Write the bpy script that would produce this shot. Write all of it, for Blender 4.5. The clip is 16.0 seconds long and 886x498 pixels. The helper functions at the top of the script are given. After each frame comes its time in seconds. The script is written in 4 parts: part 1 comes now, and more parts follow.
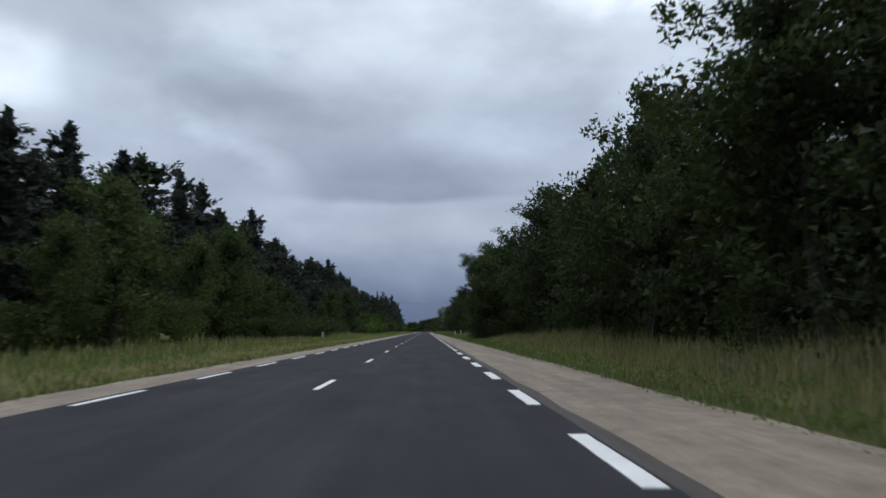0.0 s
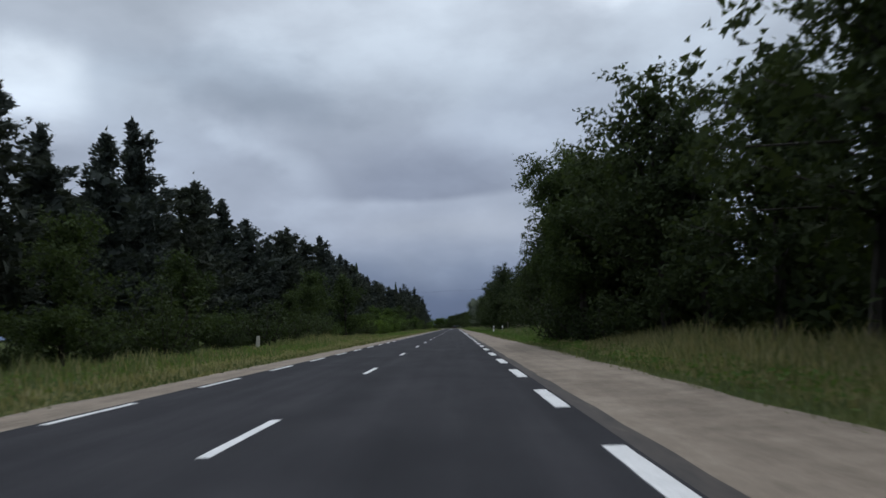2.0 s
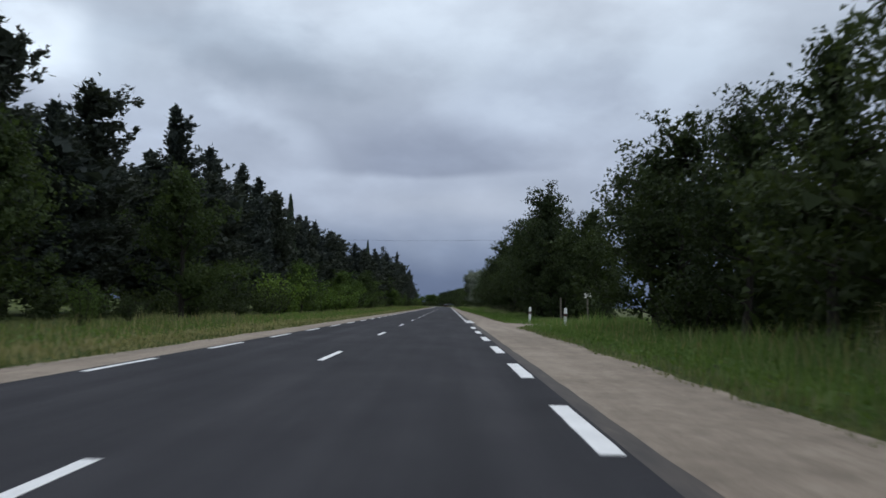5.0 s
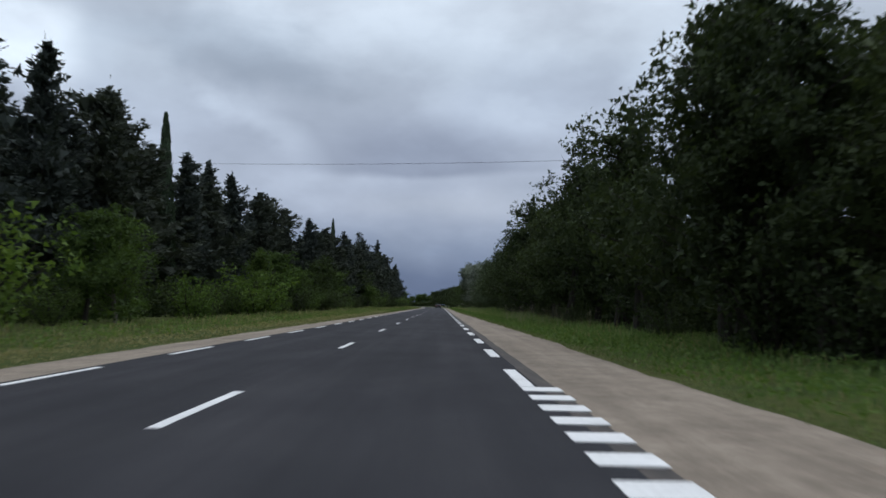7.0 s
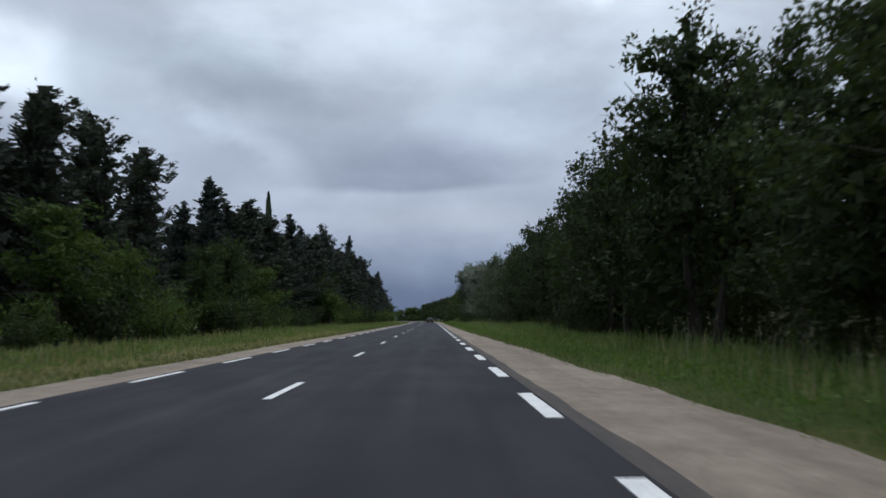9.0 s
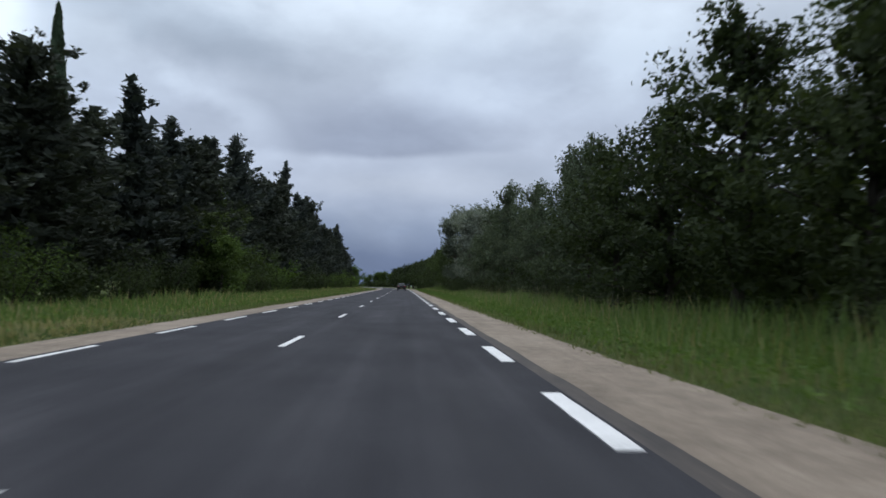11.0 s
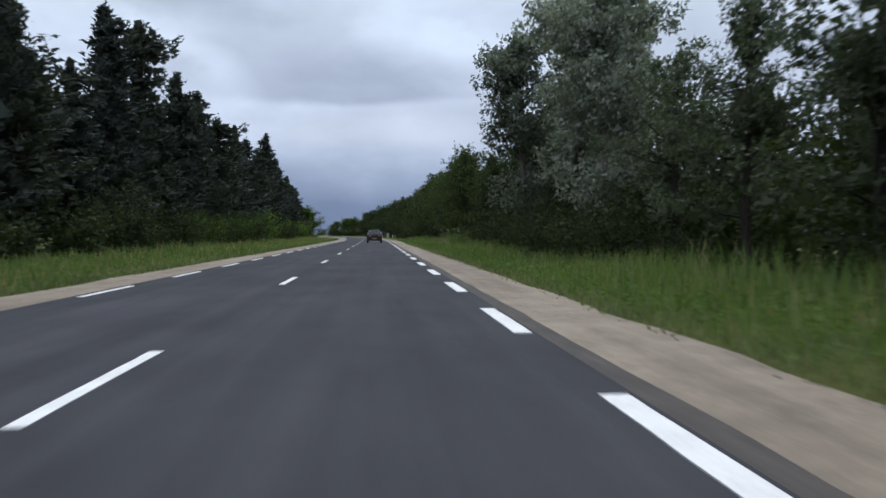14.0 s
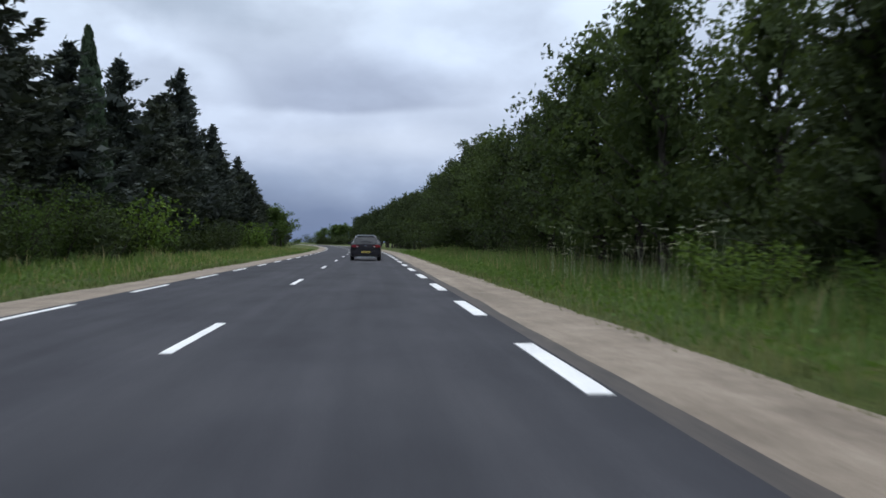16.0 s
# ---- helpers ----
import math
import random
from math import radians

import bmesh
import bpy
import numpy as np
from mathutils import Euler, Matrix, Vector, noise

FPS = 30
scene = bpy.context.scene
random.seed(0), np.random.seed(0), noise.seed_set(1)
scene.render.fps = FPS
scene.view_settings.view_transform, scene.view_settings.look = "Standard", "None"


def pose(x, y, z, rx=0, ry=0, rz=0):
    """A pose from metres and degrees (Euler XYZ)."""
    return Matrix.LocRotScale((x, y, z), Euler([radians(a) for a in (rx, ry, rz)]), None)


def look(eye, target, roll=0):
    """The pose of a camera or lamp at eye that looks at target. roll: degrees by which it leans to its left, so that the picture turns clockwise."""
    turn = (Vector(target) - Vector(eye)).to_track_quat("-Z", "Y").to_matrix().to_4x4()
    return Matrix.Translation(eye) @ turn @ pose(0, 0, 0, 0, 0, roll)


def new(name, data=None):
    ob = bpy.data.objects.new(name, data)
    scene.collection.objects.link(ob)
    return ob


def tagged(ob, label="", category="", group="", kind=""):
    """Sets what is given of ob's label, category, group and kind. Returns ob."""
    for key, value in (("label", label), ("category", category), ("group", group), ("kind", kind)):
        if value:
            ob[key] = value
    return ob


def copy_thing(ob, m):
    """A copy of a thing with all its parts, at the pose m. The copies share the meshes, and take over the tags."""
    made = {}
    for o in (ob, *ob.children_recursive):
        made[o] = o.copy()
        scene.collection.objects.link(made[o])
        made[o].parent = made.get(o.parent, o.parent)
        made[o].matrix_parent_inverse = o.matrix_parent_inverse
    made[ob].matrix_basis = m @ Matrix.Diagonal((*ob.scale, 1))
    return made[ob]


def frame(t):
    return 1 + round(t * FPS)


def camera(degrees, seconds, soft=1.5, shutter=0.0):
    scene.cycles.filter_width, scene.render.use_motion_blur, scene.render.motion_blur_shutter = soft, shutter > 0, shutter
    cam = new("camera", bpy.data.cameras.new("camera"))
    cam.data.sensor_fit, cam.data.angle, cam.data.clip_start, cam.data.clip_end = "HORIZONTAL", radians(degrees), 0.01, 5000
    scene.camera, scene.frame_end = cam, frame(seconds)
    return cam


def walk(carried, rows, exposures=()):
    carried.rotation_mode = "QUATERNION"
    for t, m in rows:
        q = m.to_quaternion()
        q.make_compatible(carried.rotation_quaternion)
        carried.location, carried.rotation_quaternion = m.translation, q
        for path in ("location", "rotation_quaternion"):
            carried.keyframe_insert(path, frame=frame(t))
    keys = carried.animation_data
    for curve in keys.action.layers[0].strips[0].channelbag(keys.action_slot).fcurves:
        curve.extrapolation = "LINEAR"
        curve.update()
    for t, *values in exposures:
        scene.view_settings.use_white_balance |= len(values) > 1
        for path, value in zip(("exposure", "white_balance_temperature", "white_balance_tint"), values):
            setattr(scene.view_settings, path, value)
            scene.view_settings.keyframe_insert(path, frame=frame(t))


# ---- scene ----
# ---- camera and its way ----
FOV = 55.50
PATH = [
    (0.0, pose(-0.155, 0.001, 1.066, 95.53, -0.27, -1.13)),
    (0.5, pose(-0.103, 11.733, 1.066, 96.01, -0.20, -4.31)),
    (1.0, pose(-0.034, 23.602, 1.066, 95.51, 0.59, -5.21)),
    (1.5, pose(-0.008, 35.430, 1.066, 100.68, 2.04, -1.44)),
    (2.0, pose(0.087, 46.935, 1.066, 95.29, 1.71, 0.87)),
    (2.5, pose(0.060, 58.400, 1.066, 95.24, 0.71, 1.76)),
    (3.0, pose(0.068, 69.967, 1.066, 94.87, 0.73, 1.61)),
    (3.5, pose(0.112, 81.584, 1.066, 95.09, -0.75, 2.72)),
    (4.0, pose(0.148, 93.178, 1.066, 93.70, -0.75, 0.69)),
    (6.5, pose(0.250, 152.283, 1.066, 93.95, -1.26, 0.18)),
    (7.0, pose(0.243, 164.192, 1.066, 93.82, -1.05, -0.17)),
    (7.5, pose(0.236, 176.273, 1.066, 93.94, -0.55, -0.18)),
    (8.0, pose(0.268, 188.223, 1.066, 93.82, -0.59, -0.83)),
    (8.5, pose(0.123, 200.056, 1.066, 95.05, 0.53, -0.40)),
    (9.0, pose(0.096, 211.802, 1.066, 94.76, 0.19, -0.74)),
    (9.5, pose(0.038, 223.830, 1.066, 93.82, -0.80, -1.28)),
    (12.0, pose(-0.120, 285.966, 1.066, 92.09, -0.51, -3.35)),
    (12.5, pose(-0.094, 298.389, 1.066, 91.59, -0.41, -3.57)),
    (13.0, pose(-0.103, 310.744, 1.066, 91.07, -0.47, -3.68)),
    (13.5, pose(-0.125, 323.114, 1.066, 90.75, -0.52, -3.67)),
    (14.0, pose(-0.150, 335.549, 1.066, 88.97, -0.15, -4.48)),
    (14.5, pose(-0.149, 348.008, 1.066, 89.54, 0.08, -4.83)),
    (15.0, pose(-0.169, 360.333, 1.066, 89.23, -0.66, -5.06)),
    (15.5, pose(-0.173, 372.356, 1.066, 89.25, -0.28, -5.12)),
    (16.0, pose(-0.217, 384.168, 1.066, 89.58, -0.46, -4.96)),
]
cam = camera(FOV, 16.0, soft=1.6, shutter=0.2)
walk(cam, PATH, exposures=[(0.0, 0.0), (1.0, 0.0), (1.5, 0.0), (2.0, -0.15), (2.5, -0.1), (3.0, 0.05), (3.5, 0.15), (4.0, 0.05), (6.5, 0.0), (9.5, 0.05), (12.0, 0.25), (13.0, 0.22), (14.0, 0.45), (15.0, 0.58), (16.0, 0.5)])

# ---- sky and sun: broken overcast ----
world = bpy.data.worlds.new("overcast_sky")
scene.world = world
world.use_nodes = True


def link(nt, a, b):
    nt.links.new(a, b)


def math_node(nt, op, a, b=None, c=None):
    n = nt.nodes.new("ShaderNodeMath")
    n.operation = op
    for i, v in enumerate((a, b, c)):
        if v is None:
            continue
        if isinstance(v, (int, float)):
            n.inputs[i].default_value = v
        else:
            nt.links.new(v, n.inputs[i])
    return n.outputs[0]


def ramp_node(nt, fac, stops, mode="LINEAR"):
    n = nt.nodes.new("ShaderNodeValToRGB")
    n.color_ramp.interpolation = mode
    el = n.color_ramp.elements
    while len(el) < len(stops):
        el.new(0.5)
    for e, (p, c) in zip(el, stops):
        e.position = p
        e.color = (*c, 1) if len(c) == 3 else c
    nt.links.new(fac, n.inputs[0])
    return n.outputs[0]


def noise_node(nt, vec, scale, detail=4.0, rough=0.55, dist=0.0):
    n = nt.nodes.new("ShaderNodeTexNoise")
    n.inputs["Scale"].default_value = scale
    n.inputs["Detail"].default_value = detail
    n.inputs["Roughness"].default_value = rough
    n.inputs["Distortion"].default_value = dist
    if vec is not None:
        nt.links.new(vec, n.inputs["Vector"])
    return n.outputs["Fac"]


def mix_color(nt, fac, a, b, blend="MIX"):
    n = nt.nodes.new("ShaderNodeMix")
    n.data_type, n.blend_type = "RGBA", blend
    for sock, v in ((n.inputs[0], fac), (n.inputs[6], a), (n.inputs[7], b)):
        if isinstance(v, (int, float)):
            sock.default_value = v
        elif isinstance(v, tuple):
            sock.default_value = (*v, 1)
        else:
            nt.links.new(v, sock)
    return n.outputs[2]


def stretched(nt, vec, sx, sy, sz):
    n = nt.nodes.new("ShaderNodeMapping")
    n.inputs["Scale"].default_value = (sx, sy, sz)
    link(nt, vec, n.inputs["Vector"])
    return n.outputs[0]


def build_sky(nt):
    nt.nodes.clear()
    out = nt.nodes.new("ShaderNodeOutputWorld")
    bg = nt.nodes.new("ShaderNodeBackground")
    sky = nt.nodes.new("ShaderNodeTexSky")
    sky.sky_type, sky.sun_disc = "NISHITA", False
    sky.sun_elevation, sky.sun_rotation = radians(52), radians(20)
    tc = nt.nodes.new("ShaderNodeTexCoord")
    sep = nt.nodes.new("ShaderNodeSeparateXYZ")
    link(nt, tc.outputs["Generated"], sep.inputs[0])
    x, y, z = sep.outputs
    wide = stretched(nt, tc.outputs["Generated"], 1.5, 1.5, 3.0)
    big = noise_node(nt, wide, 1.5, 5.0, 0.48, 0.25)
    mid = noise_node(nt, wide, 3.4, 6.0, 0.52, 0.3)
    wisp = noise_node(nt, stretched(nt, tc.outputs["Generated"], 1.0, 1.0, 2.0), 4.6, 7.0, 0.52, 0.0)
    curl = noise_node(nt, stretched(nt, tc.outputs["Generated"], 1.0, 1.0, 1.6), 7.5, 5.0, 0.55, 0.4)
    e = math_node(nt, "ADD", z, math_node(nt, "MULTIPLY", math_node(nt, "SUBTRACT", big, 0.5), 0.07))
    e = math_node(nt, "ADD", e, math_node(nt, "MULTIPLY", math_node(nt, "SUBTRACT", mid, 0.5), 0.05))
    col = ramp_node(nt, e, [
        (0.0, (0.120, 0.162, 0.265)), (0.030, (0.145, 0.19, 0.30)), (0.062, (0.25, 0.30, 0.41)),
        (0.105, (0.42, 0.465, 0.565)), (0.145, (0.45, 0.495, 0.59)), (0.20, (0.43, 0.475, 0.565)),
        (0.27, (0.46, 0.51, 0.585)), (0.36, (0.58, 0.63, 0.70)), (0.52, (0.80, 0.85, 0.91)), (1.0, (1.25, 1.31, 1.40))])
    light = ramp_node(nt, math_node(nt, "ADD", math_node(nt, "MULTIPLY", big, 0.45), math_node(nt, "MULTIPLY", wisp, 0.55)),
                      [(0.36, (0.76, 0.79, 0.82)), (0.5, (0.97, 1.0, 1.03)), (0.63, (1.28, 1.33, 1.35))])
    col = mix_color(nt, 1.0, col, light, "MULTIPLY")

    def cloud(cx, cz, wide_by, above, below, tint, slant=0.0, ragged=1.0, hard=0.55):
        """A cloud or a gap in the clouds, round the direction (cx, cz): its half width, its reach above and below, and its shade."""
        dx = math_node(nt, "SUBTRACT", x, cx)
        dx = math_node(nt, "ADD", dx, math_node(nt, "MULTIPLY", math_node(nt, "SUBTRACT", wisp, 0.5), 0.22 * ragged))
        dz = math_node(nt, "SUBTRACT", math_node(nt, "SUBTRACT", z, cz), math_node(nt, "MULTIPLY", dx, slant))
        dz = math_node(nt, "ADD", dz, math_node(nt, "MULTIPLY", math_node(nt, "SUBTRACT", curl, 0.5), 0.10 * ragged))
        v = math_node(nt, "MAXIMUM", math_node(nt, "DIVIDE", dz, above), math_node(nt, "DIVIDE", dz, -below))
        h = math_node(nt, "DIVIDE", dx, wide_by)
        r = math_node(nt, "SQRT", math_node(nt, "ADD", math_node(nt, "MULTIPLY", h, h), math_node(nt, "MULTIPLY", v, v)))
        m = ramp_node(nt, r, [(hard, (1, 1, 1)), (1.0, (0, 0, 0))], "EASE")
        return mix_color(nt, m, (1.0, 1.0, 1.0), tint)

    for shade in (
            cloud(-0.02, 0.160, 0.19, 0.080, 0.014, (0.68, 0.69, 0.73), 0.02, 0.14, 0.25),      # the dark flat-based cloud over the road
            cloud(-0.24, 0.285, 0.17, 0.060, 0.055, (0.83, 0.85, 0.87), -0.15, 1.0, 0.2),        # its grey shoulder
            cloud(0.16, 0.255, 0.16, 0.050, 0.045, (0.86, 0.86, 0.88), 0.1, 1.0, 0.2),
            cloud(-0.21, 0.195, 0.09, 0.035, 0.035, (1.22, 1.22, 1.20), -0.6, 0.7, 0.1),         # the pale streak beside it
            cloud(-0.42, 0.265, 0.075, 0.060, 0.060, (1.6, 1.57, 1.5), 0.0, 0.7, 0.2),        # a bright gap low over the pines
            cloud(0.02, 0.118, 0.20, 0.030, 0.030, (1.16, 1.14, 1.10), 0.0, 0.4, 0.1),           # the pale strip under the cloud
            cloud(0.23, 0.39, 0.16, 0.060, 0.050, (1.45, 1.42, 1.38), 0.1, 0.8, 0.25)):          # a bright gap high over the oaks
        col = mix_color(nt, 1.0, col, shade, "MULTIPLY")
    col = mix_color(nt, 1.0, col, (0.985, 1.0, 1.028), "MULTIPLY")
    nish = mix_color(nt, 1.0, sky.outputs[0], (0.06, 0.06, 0.06), "MULTIPLY")
    col = mix_color(nt, 0.05, col, nish)
    link(nt, col, bg.inputs[0])
    bg.inputs[1].default_value = 1.0
    link(nt, bg.outputs[0], out.inputs[0])


build_sky(world.node_tree)

sun_data = bpy.data.lights.new("sun", "SUN")
sun_data.energy, sun_data.angle, sun_data.color = 0.5, radians(25), (1.0, 0.97, 0.92)
sun = new("sun", sun_data)
sun.matrix_world = look((30, 60, 110), (0, 0, 0))


# ---- materials ----
def material(name):
    m = bpy.data.materials.new(name)
    m.use_nodes = True
    nt = m.node_tree
    return m, nt, nt.nodes["Principled BSDF"]


def world_pos(nt):
    return nt.nodes.new("ShaderNodeNewGeometry").outputs["Position"]


def bump(nt, bsdf, height, strength, distance):
    b = nt.nodes.new("ShaderNodeBump")
    b.inputs["Strength"].default_value, b.inputs["Distance"].default_value = strength, distance
    link(nt, height, b.inputs["Height"])
    link(nt, b.outputs[0], bsdf.inputs["Normal"])


def asphalt():
    m, nt, b = material("asphalt")
    p = world_pos(nt)
    grain = noise_node(nt, p, 60, 3, 0.7)
    patch = noise_node(nt, stretched(nt, p, 0.9, 0.12, 1), 0.9, 4, 0.6)
    streak = noise_node(nt, stretched(nt, p, 2.2, 0.03, 1), 1.0, 3, 0.5)
    v = math_node(nt, "ADD", math_node(nt, "MULTIPLY", grain, 0.35),
                  math_node(nt, "ADD", math_node(nt, "MULTIPLY", patch, 0.35), math_node(nt, "MULTIPLY", streak, 0.3)))
    col = ramp_node(nt, v, [(0.3, (0.020, 0.0205, 0.0235)), (0.5, (0.031, 0.0313, 0.036)), (0.7, (0.052, 0.051, 0.057))])
    # Brighter light on the road's later stretch, put into the asphalt colour.
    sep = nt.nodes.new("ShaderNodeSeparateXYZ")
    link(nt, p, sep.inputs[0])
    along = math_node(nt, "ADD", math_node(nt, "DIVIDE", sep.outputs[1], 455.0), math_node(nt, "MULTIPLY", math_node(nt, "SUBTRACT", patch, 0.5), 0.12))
    brighter = ramp_node(nt, along, [(0.0, (1.0, 1.0, 1.0)), (0.48, (1.0, 1.0, 1.0)), (0.70, (1.42, 1.44, 1.46))])
    col = mix_color(nt, 1.0, col, brighter, "MULTIPLY")
    spots = noise_node(nt, stretched(nt, p, 1.0, 0.45, 1), 0.8, 3, 0.5)
    col = mix_color(nt, 1.0, col, ramp_node(nt, spots, [(0.34, (0.86, 0.86, 0.87)), (0.5, (1.0, 1.0, 1.0)), (0.68, (1.13, 1.12, 1.10))]), "MULTIPLY")
    link(nt, col, b.inputs["Base Color"])
    b.inputs["Roughness"].default_value = 0.92
    b.inputs["Specular IOR Level"].default_value = 0.10
    bump(nt, b, grain, 0.5, 0.006)
    return m


def edge_dirt():
    m, nt, b = material("dirty_asphalt_edge")
    p = world_pos(nt)
    v = noise_node(nt, stretched(nt, p, 3, 0.5, 1), 1.6, 5, 0.65)
    col = ramp_node(nt, v, [(0.3, (0.032, 0.028, 0.027)), (0.6, (0.060, 0.050, 0.044)), (0.8, (0.13, 0.105, 0.083))])
    link(nt, col, b.inputs["Base Color"])
    b.inputs["Roughness"].default_value = 0.9
    bump(nt, b, v, 0.5, 0.01)
    return m


def gravel():
    m, nt, b = material("pale_gravel")
    p = world_pos(nt)
    fine = noise_node(nt, p, 38, 4, 0.75)
    track = noise_node(nt, stretched(nt, p, 1.6, 0.08, 1), 1.0, 4, 0.6)
    blot = noise_node(nt, p, 0.7, 4, 0.6)
    v = math_node(nt, "ADD", math_node(nt, "MULTIPLY", fine, 0.34),
                  math_node(nt, "ADD", math_node(nt, "MULTIPLY", track, 0.36), math_node(nt, "MULTIPLY", blot, 0.3)))
    speck = noise_node(nt, stretched(nt, p, 1.0, 0.5, 1), 4.5, 3, 0.7)
    v = math_node(nt, "ADD", v, math_node(nt, "MULTIPLY", math_node(nt, "SUBTRACT", speck, 0.5), 0.22))
    col = ramp_node(nt, v, [(0.36, (0.126, 0.099, 0.075)), (0.5, (0.216, 0.174, 0.134)), (0.64, (0.325, 0.268, 0.212))])
    link(nt, col, b.inputs["Base Color"])
    b.inputs["Roughness"].default_value = 0.95
    bump(nt, b, fine, 0.7, 0.015)
    return m


def soil_grass():
    m, nt, b = material("verge_turf")
    p = world_pos(nt)
    fine = noise_node(nt, p, 14, 5, 0.7)
    blot = noise_node(nt, p, 0.35, 4, 0.6)
    a = ramp_node(nt, fine, [(0.3, (0.032, 0.042, 0.016)), (0.55, (0.078, 0.098, 0.036)), (0.8, (0.14, 0.148, 0.064))])
    c = ramp_node(nt, blot, [(0.35, (0.75, 0.9, 0.7)), (0.65, (1.3, 1.15, 0.95))])
    link(nt, mix_color(nt, 1.0, a, c, "MULTIPLY"), b.inputs["Base Color"])
    b.inputs["Roughness"].default_value = 1.0
    b.inputs["Specular IOR Level"].default_value = 0.1
    bump(nt, b, fine, 1.0, 0.08)
    return m


def road_paint():
    m, nt, b = material("white_road_paint")
    p = world_pos(nt)
    v = noise_node(nt, p, 22, 5, 0.7)
    w = noise_node(nt, p, 1.3, 3, 0.6)
    s = math_node(nt, "ADD", math_node(nt, "MULTIPLY", v, 0.6), math_node(nt, "MULTIPLY", w, 0.4))
    col = ramp_node(nt, s, [(0.30, (0.30, 0.30, 0.30)), (0.42, (0.62, 0.62, 0.62)), (0.6, (0.78, 0.78, 0.78))])
    link(nt, col, b.inputs["Base Color"])
    b.inputs["Roughness"].default_value = 0.6
    bump(nt, b, v, 0.3, 0.004)
    return m


def foliage(name, dark, mid_c, pale, translucent=0.3, rough=0.75):
    m, nt, b = material(name)
    g = nt.nodes.new("ShaderNodeNewGeometry")
    info = nt.nodes.new("ShaderNodeObjectInfo")
    clump = noise_node(nt, g.outputs["Position"], 0.55, 3, 0.6)
    v = math_node(nt, "ADD", math_node(nt, "MULTIPLY", g.outputs["Random Per Island"], 0.30),
                  math_node(nt, "ADD", math_node(nt, "MULTIPLY", clump, 0.52), math_node(nt, "MULTIPLY", info.outputs["Random"], 0.22)))
    col = ramp_node(nt, v, [(0.2, dark), (0.5, mid_c), (0.85, pale)])
    link(nt, col, b.inputs["Base Color"])
    b.inputs["Roughness"].default_value = rough
    b.inputs["Specular IOR Level"].default_value = 0.14
    tr = nt.nodes.new("ShaderNodeBsdfTranslucent")
    link(nt, mix_color(nt, 1.0, col, (1.1, 1.15, 0.6), "MULTIPLY"), tr.inputs[0])
    mx = nt.nodes.new("ShaderNodeMixShader")
    mx.inputs[0].default_value = translucent
    link(nt, b.outputs[0], mx.inputs[1])
    link(nt, tr.outputs[0], mx.inputs[2])
    link(nt, mx.outputs[0], nt.nodes["Material Output"].inputs[0])
    return m


def bark(name, dark, pale):
    m, nt, b = material(name)
    p = world_pos(nt)
    v = noise_node(nt, stretched(nt, p, 9, 9, 1.6), 1.5, 6, 0.7)
    link(nt, ramp_node(nt, v, [(0.3, dark), (0.7, pale)]), b.inputs["Base Color"])
    b.inputs["Roughness"].default_value = 0.95
    bump(nt, b, v, 0.8, 0.03)
    return m


def plain(name, color, rough=0.5, metal=0.0, vary=0.15, scale=6.0, coat=0.0):
    m, nt, b = material(name)
    p = world_pos(nt)
    v = noise_node(nt, p, scale, 4, 0.6)
    lo = tuple(c * (1 - vary) for c in color)
    hi = tuple(min(1, c * (1 + vary)) for c in color)
    link(nt, ramp_node(nt, v, [(0.3, lo), (0.7, hi)]), b.inputs["Base Color"])
    b.inputs["Roughness"].default_value, b.inputs["Metallic"].default_value = rough, metal
    b.inputs["Coat Weight"].default_value = coat
    return m


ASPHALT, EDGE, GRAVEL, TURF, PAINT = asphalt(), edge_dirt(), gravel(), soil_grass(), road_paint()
LEAF_OAK = foliage("dark_oak_leaves", (0.016, 0.024, 0.013), (0.034, 0.048, 0.021), (0.070, 0.092, 0.038))
LEAF_HOLM = foliage("grey_green_oak_leaves", (0.031, 0.044, 0.029), (0.067, 0.087, 0.057), (0.125, 0.148, 0.102), 0.28)
LEAF_FRESH = foliage("fresh_green_leaves", (0.026, 0.044, 0.013), (0.060, 0.096, 0.028), (0.120, 0.172, 0.052), 0.36)
LEAF_BRIGHT = foliage("bright_bramble_leaves", (0.030, 0.054, 0.013), (0.078, 0.128, 0.030), (0.16, 0.225, 0.058), 0.38)
LEAF_MID = foliage("mid_green_leaves", (0.024, 0.037, 0.015), (0.049, 0.071, 0.027), (0.093, 0.122, 0.047), 0.35)
LEAF_PALE = foliage("silvery_poplar_leaves", (0.050, 0.064, 0.052), (0.145, 0.168, 0.142), (0.31, 0.335, 0.295), 0.25)
NEEDLE = foliage("dark_pine_needles", (0.030, 0.037, 0.035), (0.044, 0.054, 0.049), (0.062, 0.075, 0.066), 0.12, 0.8)
NEEDLE_WARM = foliage("olive_pine_needles", (0.032, 0.037, 0.031), (0.046, 0.055, 0.043), (0.066, 0.076, 0.059), 0.12, 0.8)
CYPRESS = foliage("cypress_foliage", (0.024, 0.040, 0.024), (0.044, 0.068, 0.040), (0.072, 0.100, 0.058), 0.1, 0.65)
GRASS = foliage("meadow_grass", (0.048, 0.086, 0.026), (0.118, 0.188, 0.060), (0.25, 0.305, 0.14), 0.40, 0.7)
GRASS_DULL = foliage("dull_meadow_grass", (0.046, 0.062, 0.025), (0.108, 0.132, 0.056), (0.24, 0.25, 0.14), 0.38, 0.75)
WEED = foliage("low_weed_leaves", (0.044, 0.080, 0.020), (0.098, 0.162, 0.044), (0.185, 0.255, 0.080), 0.40, 0.75)
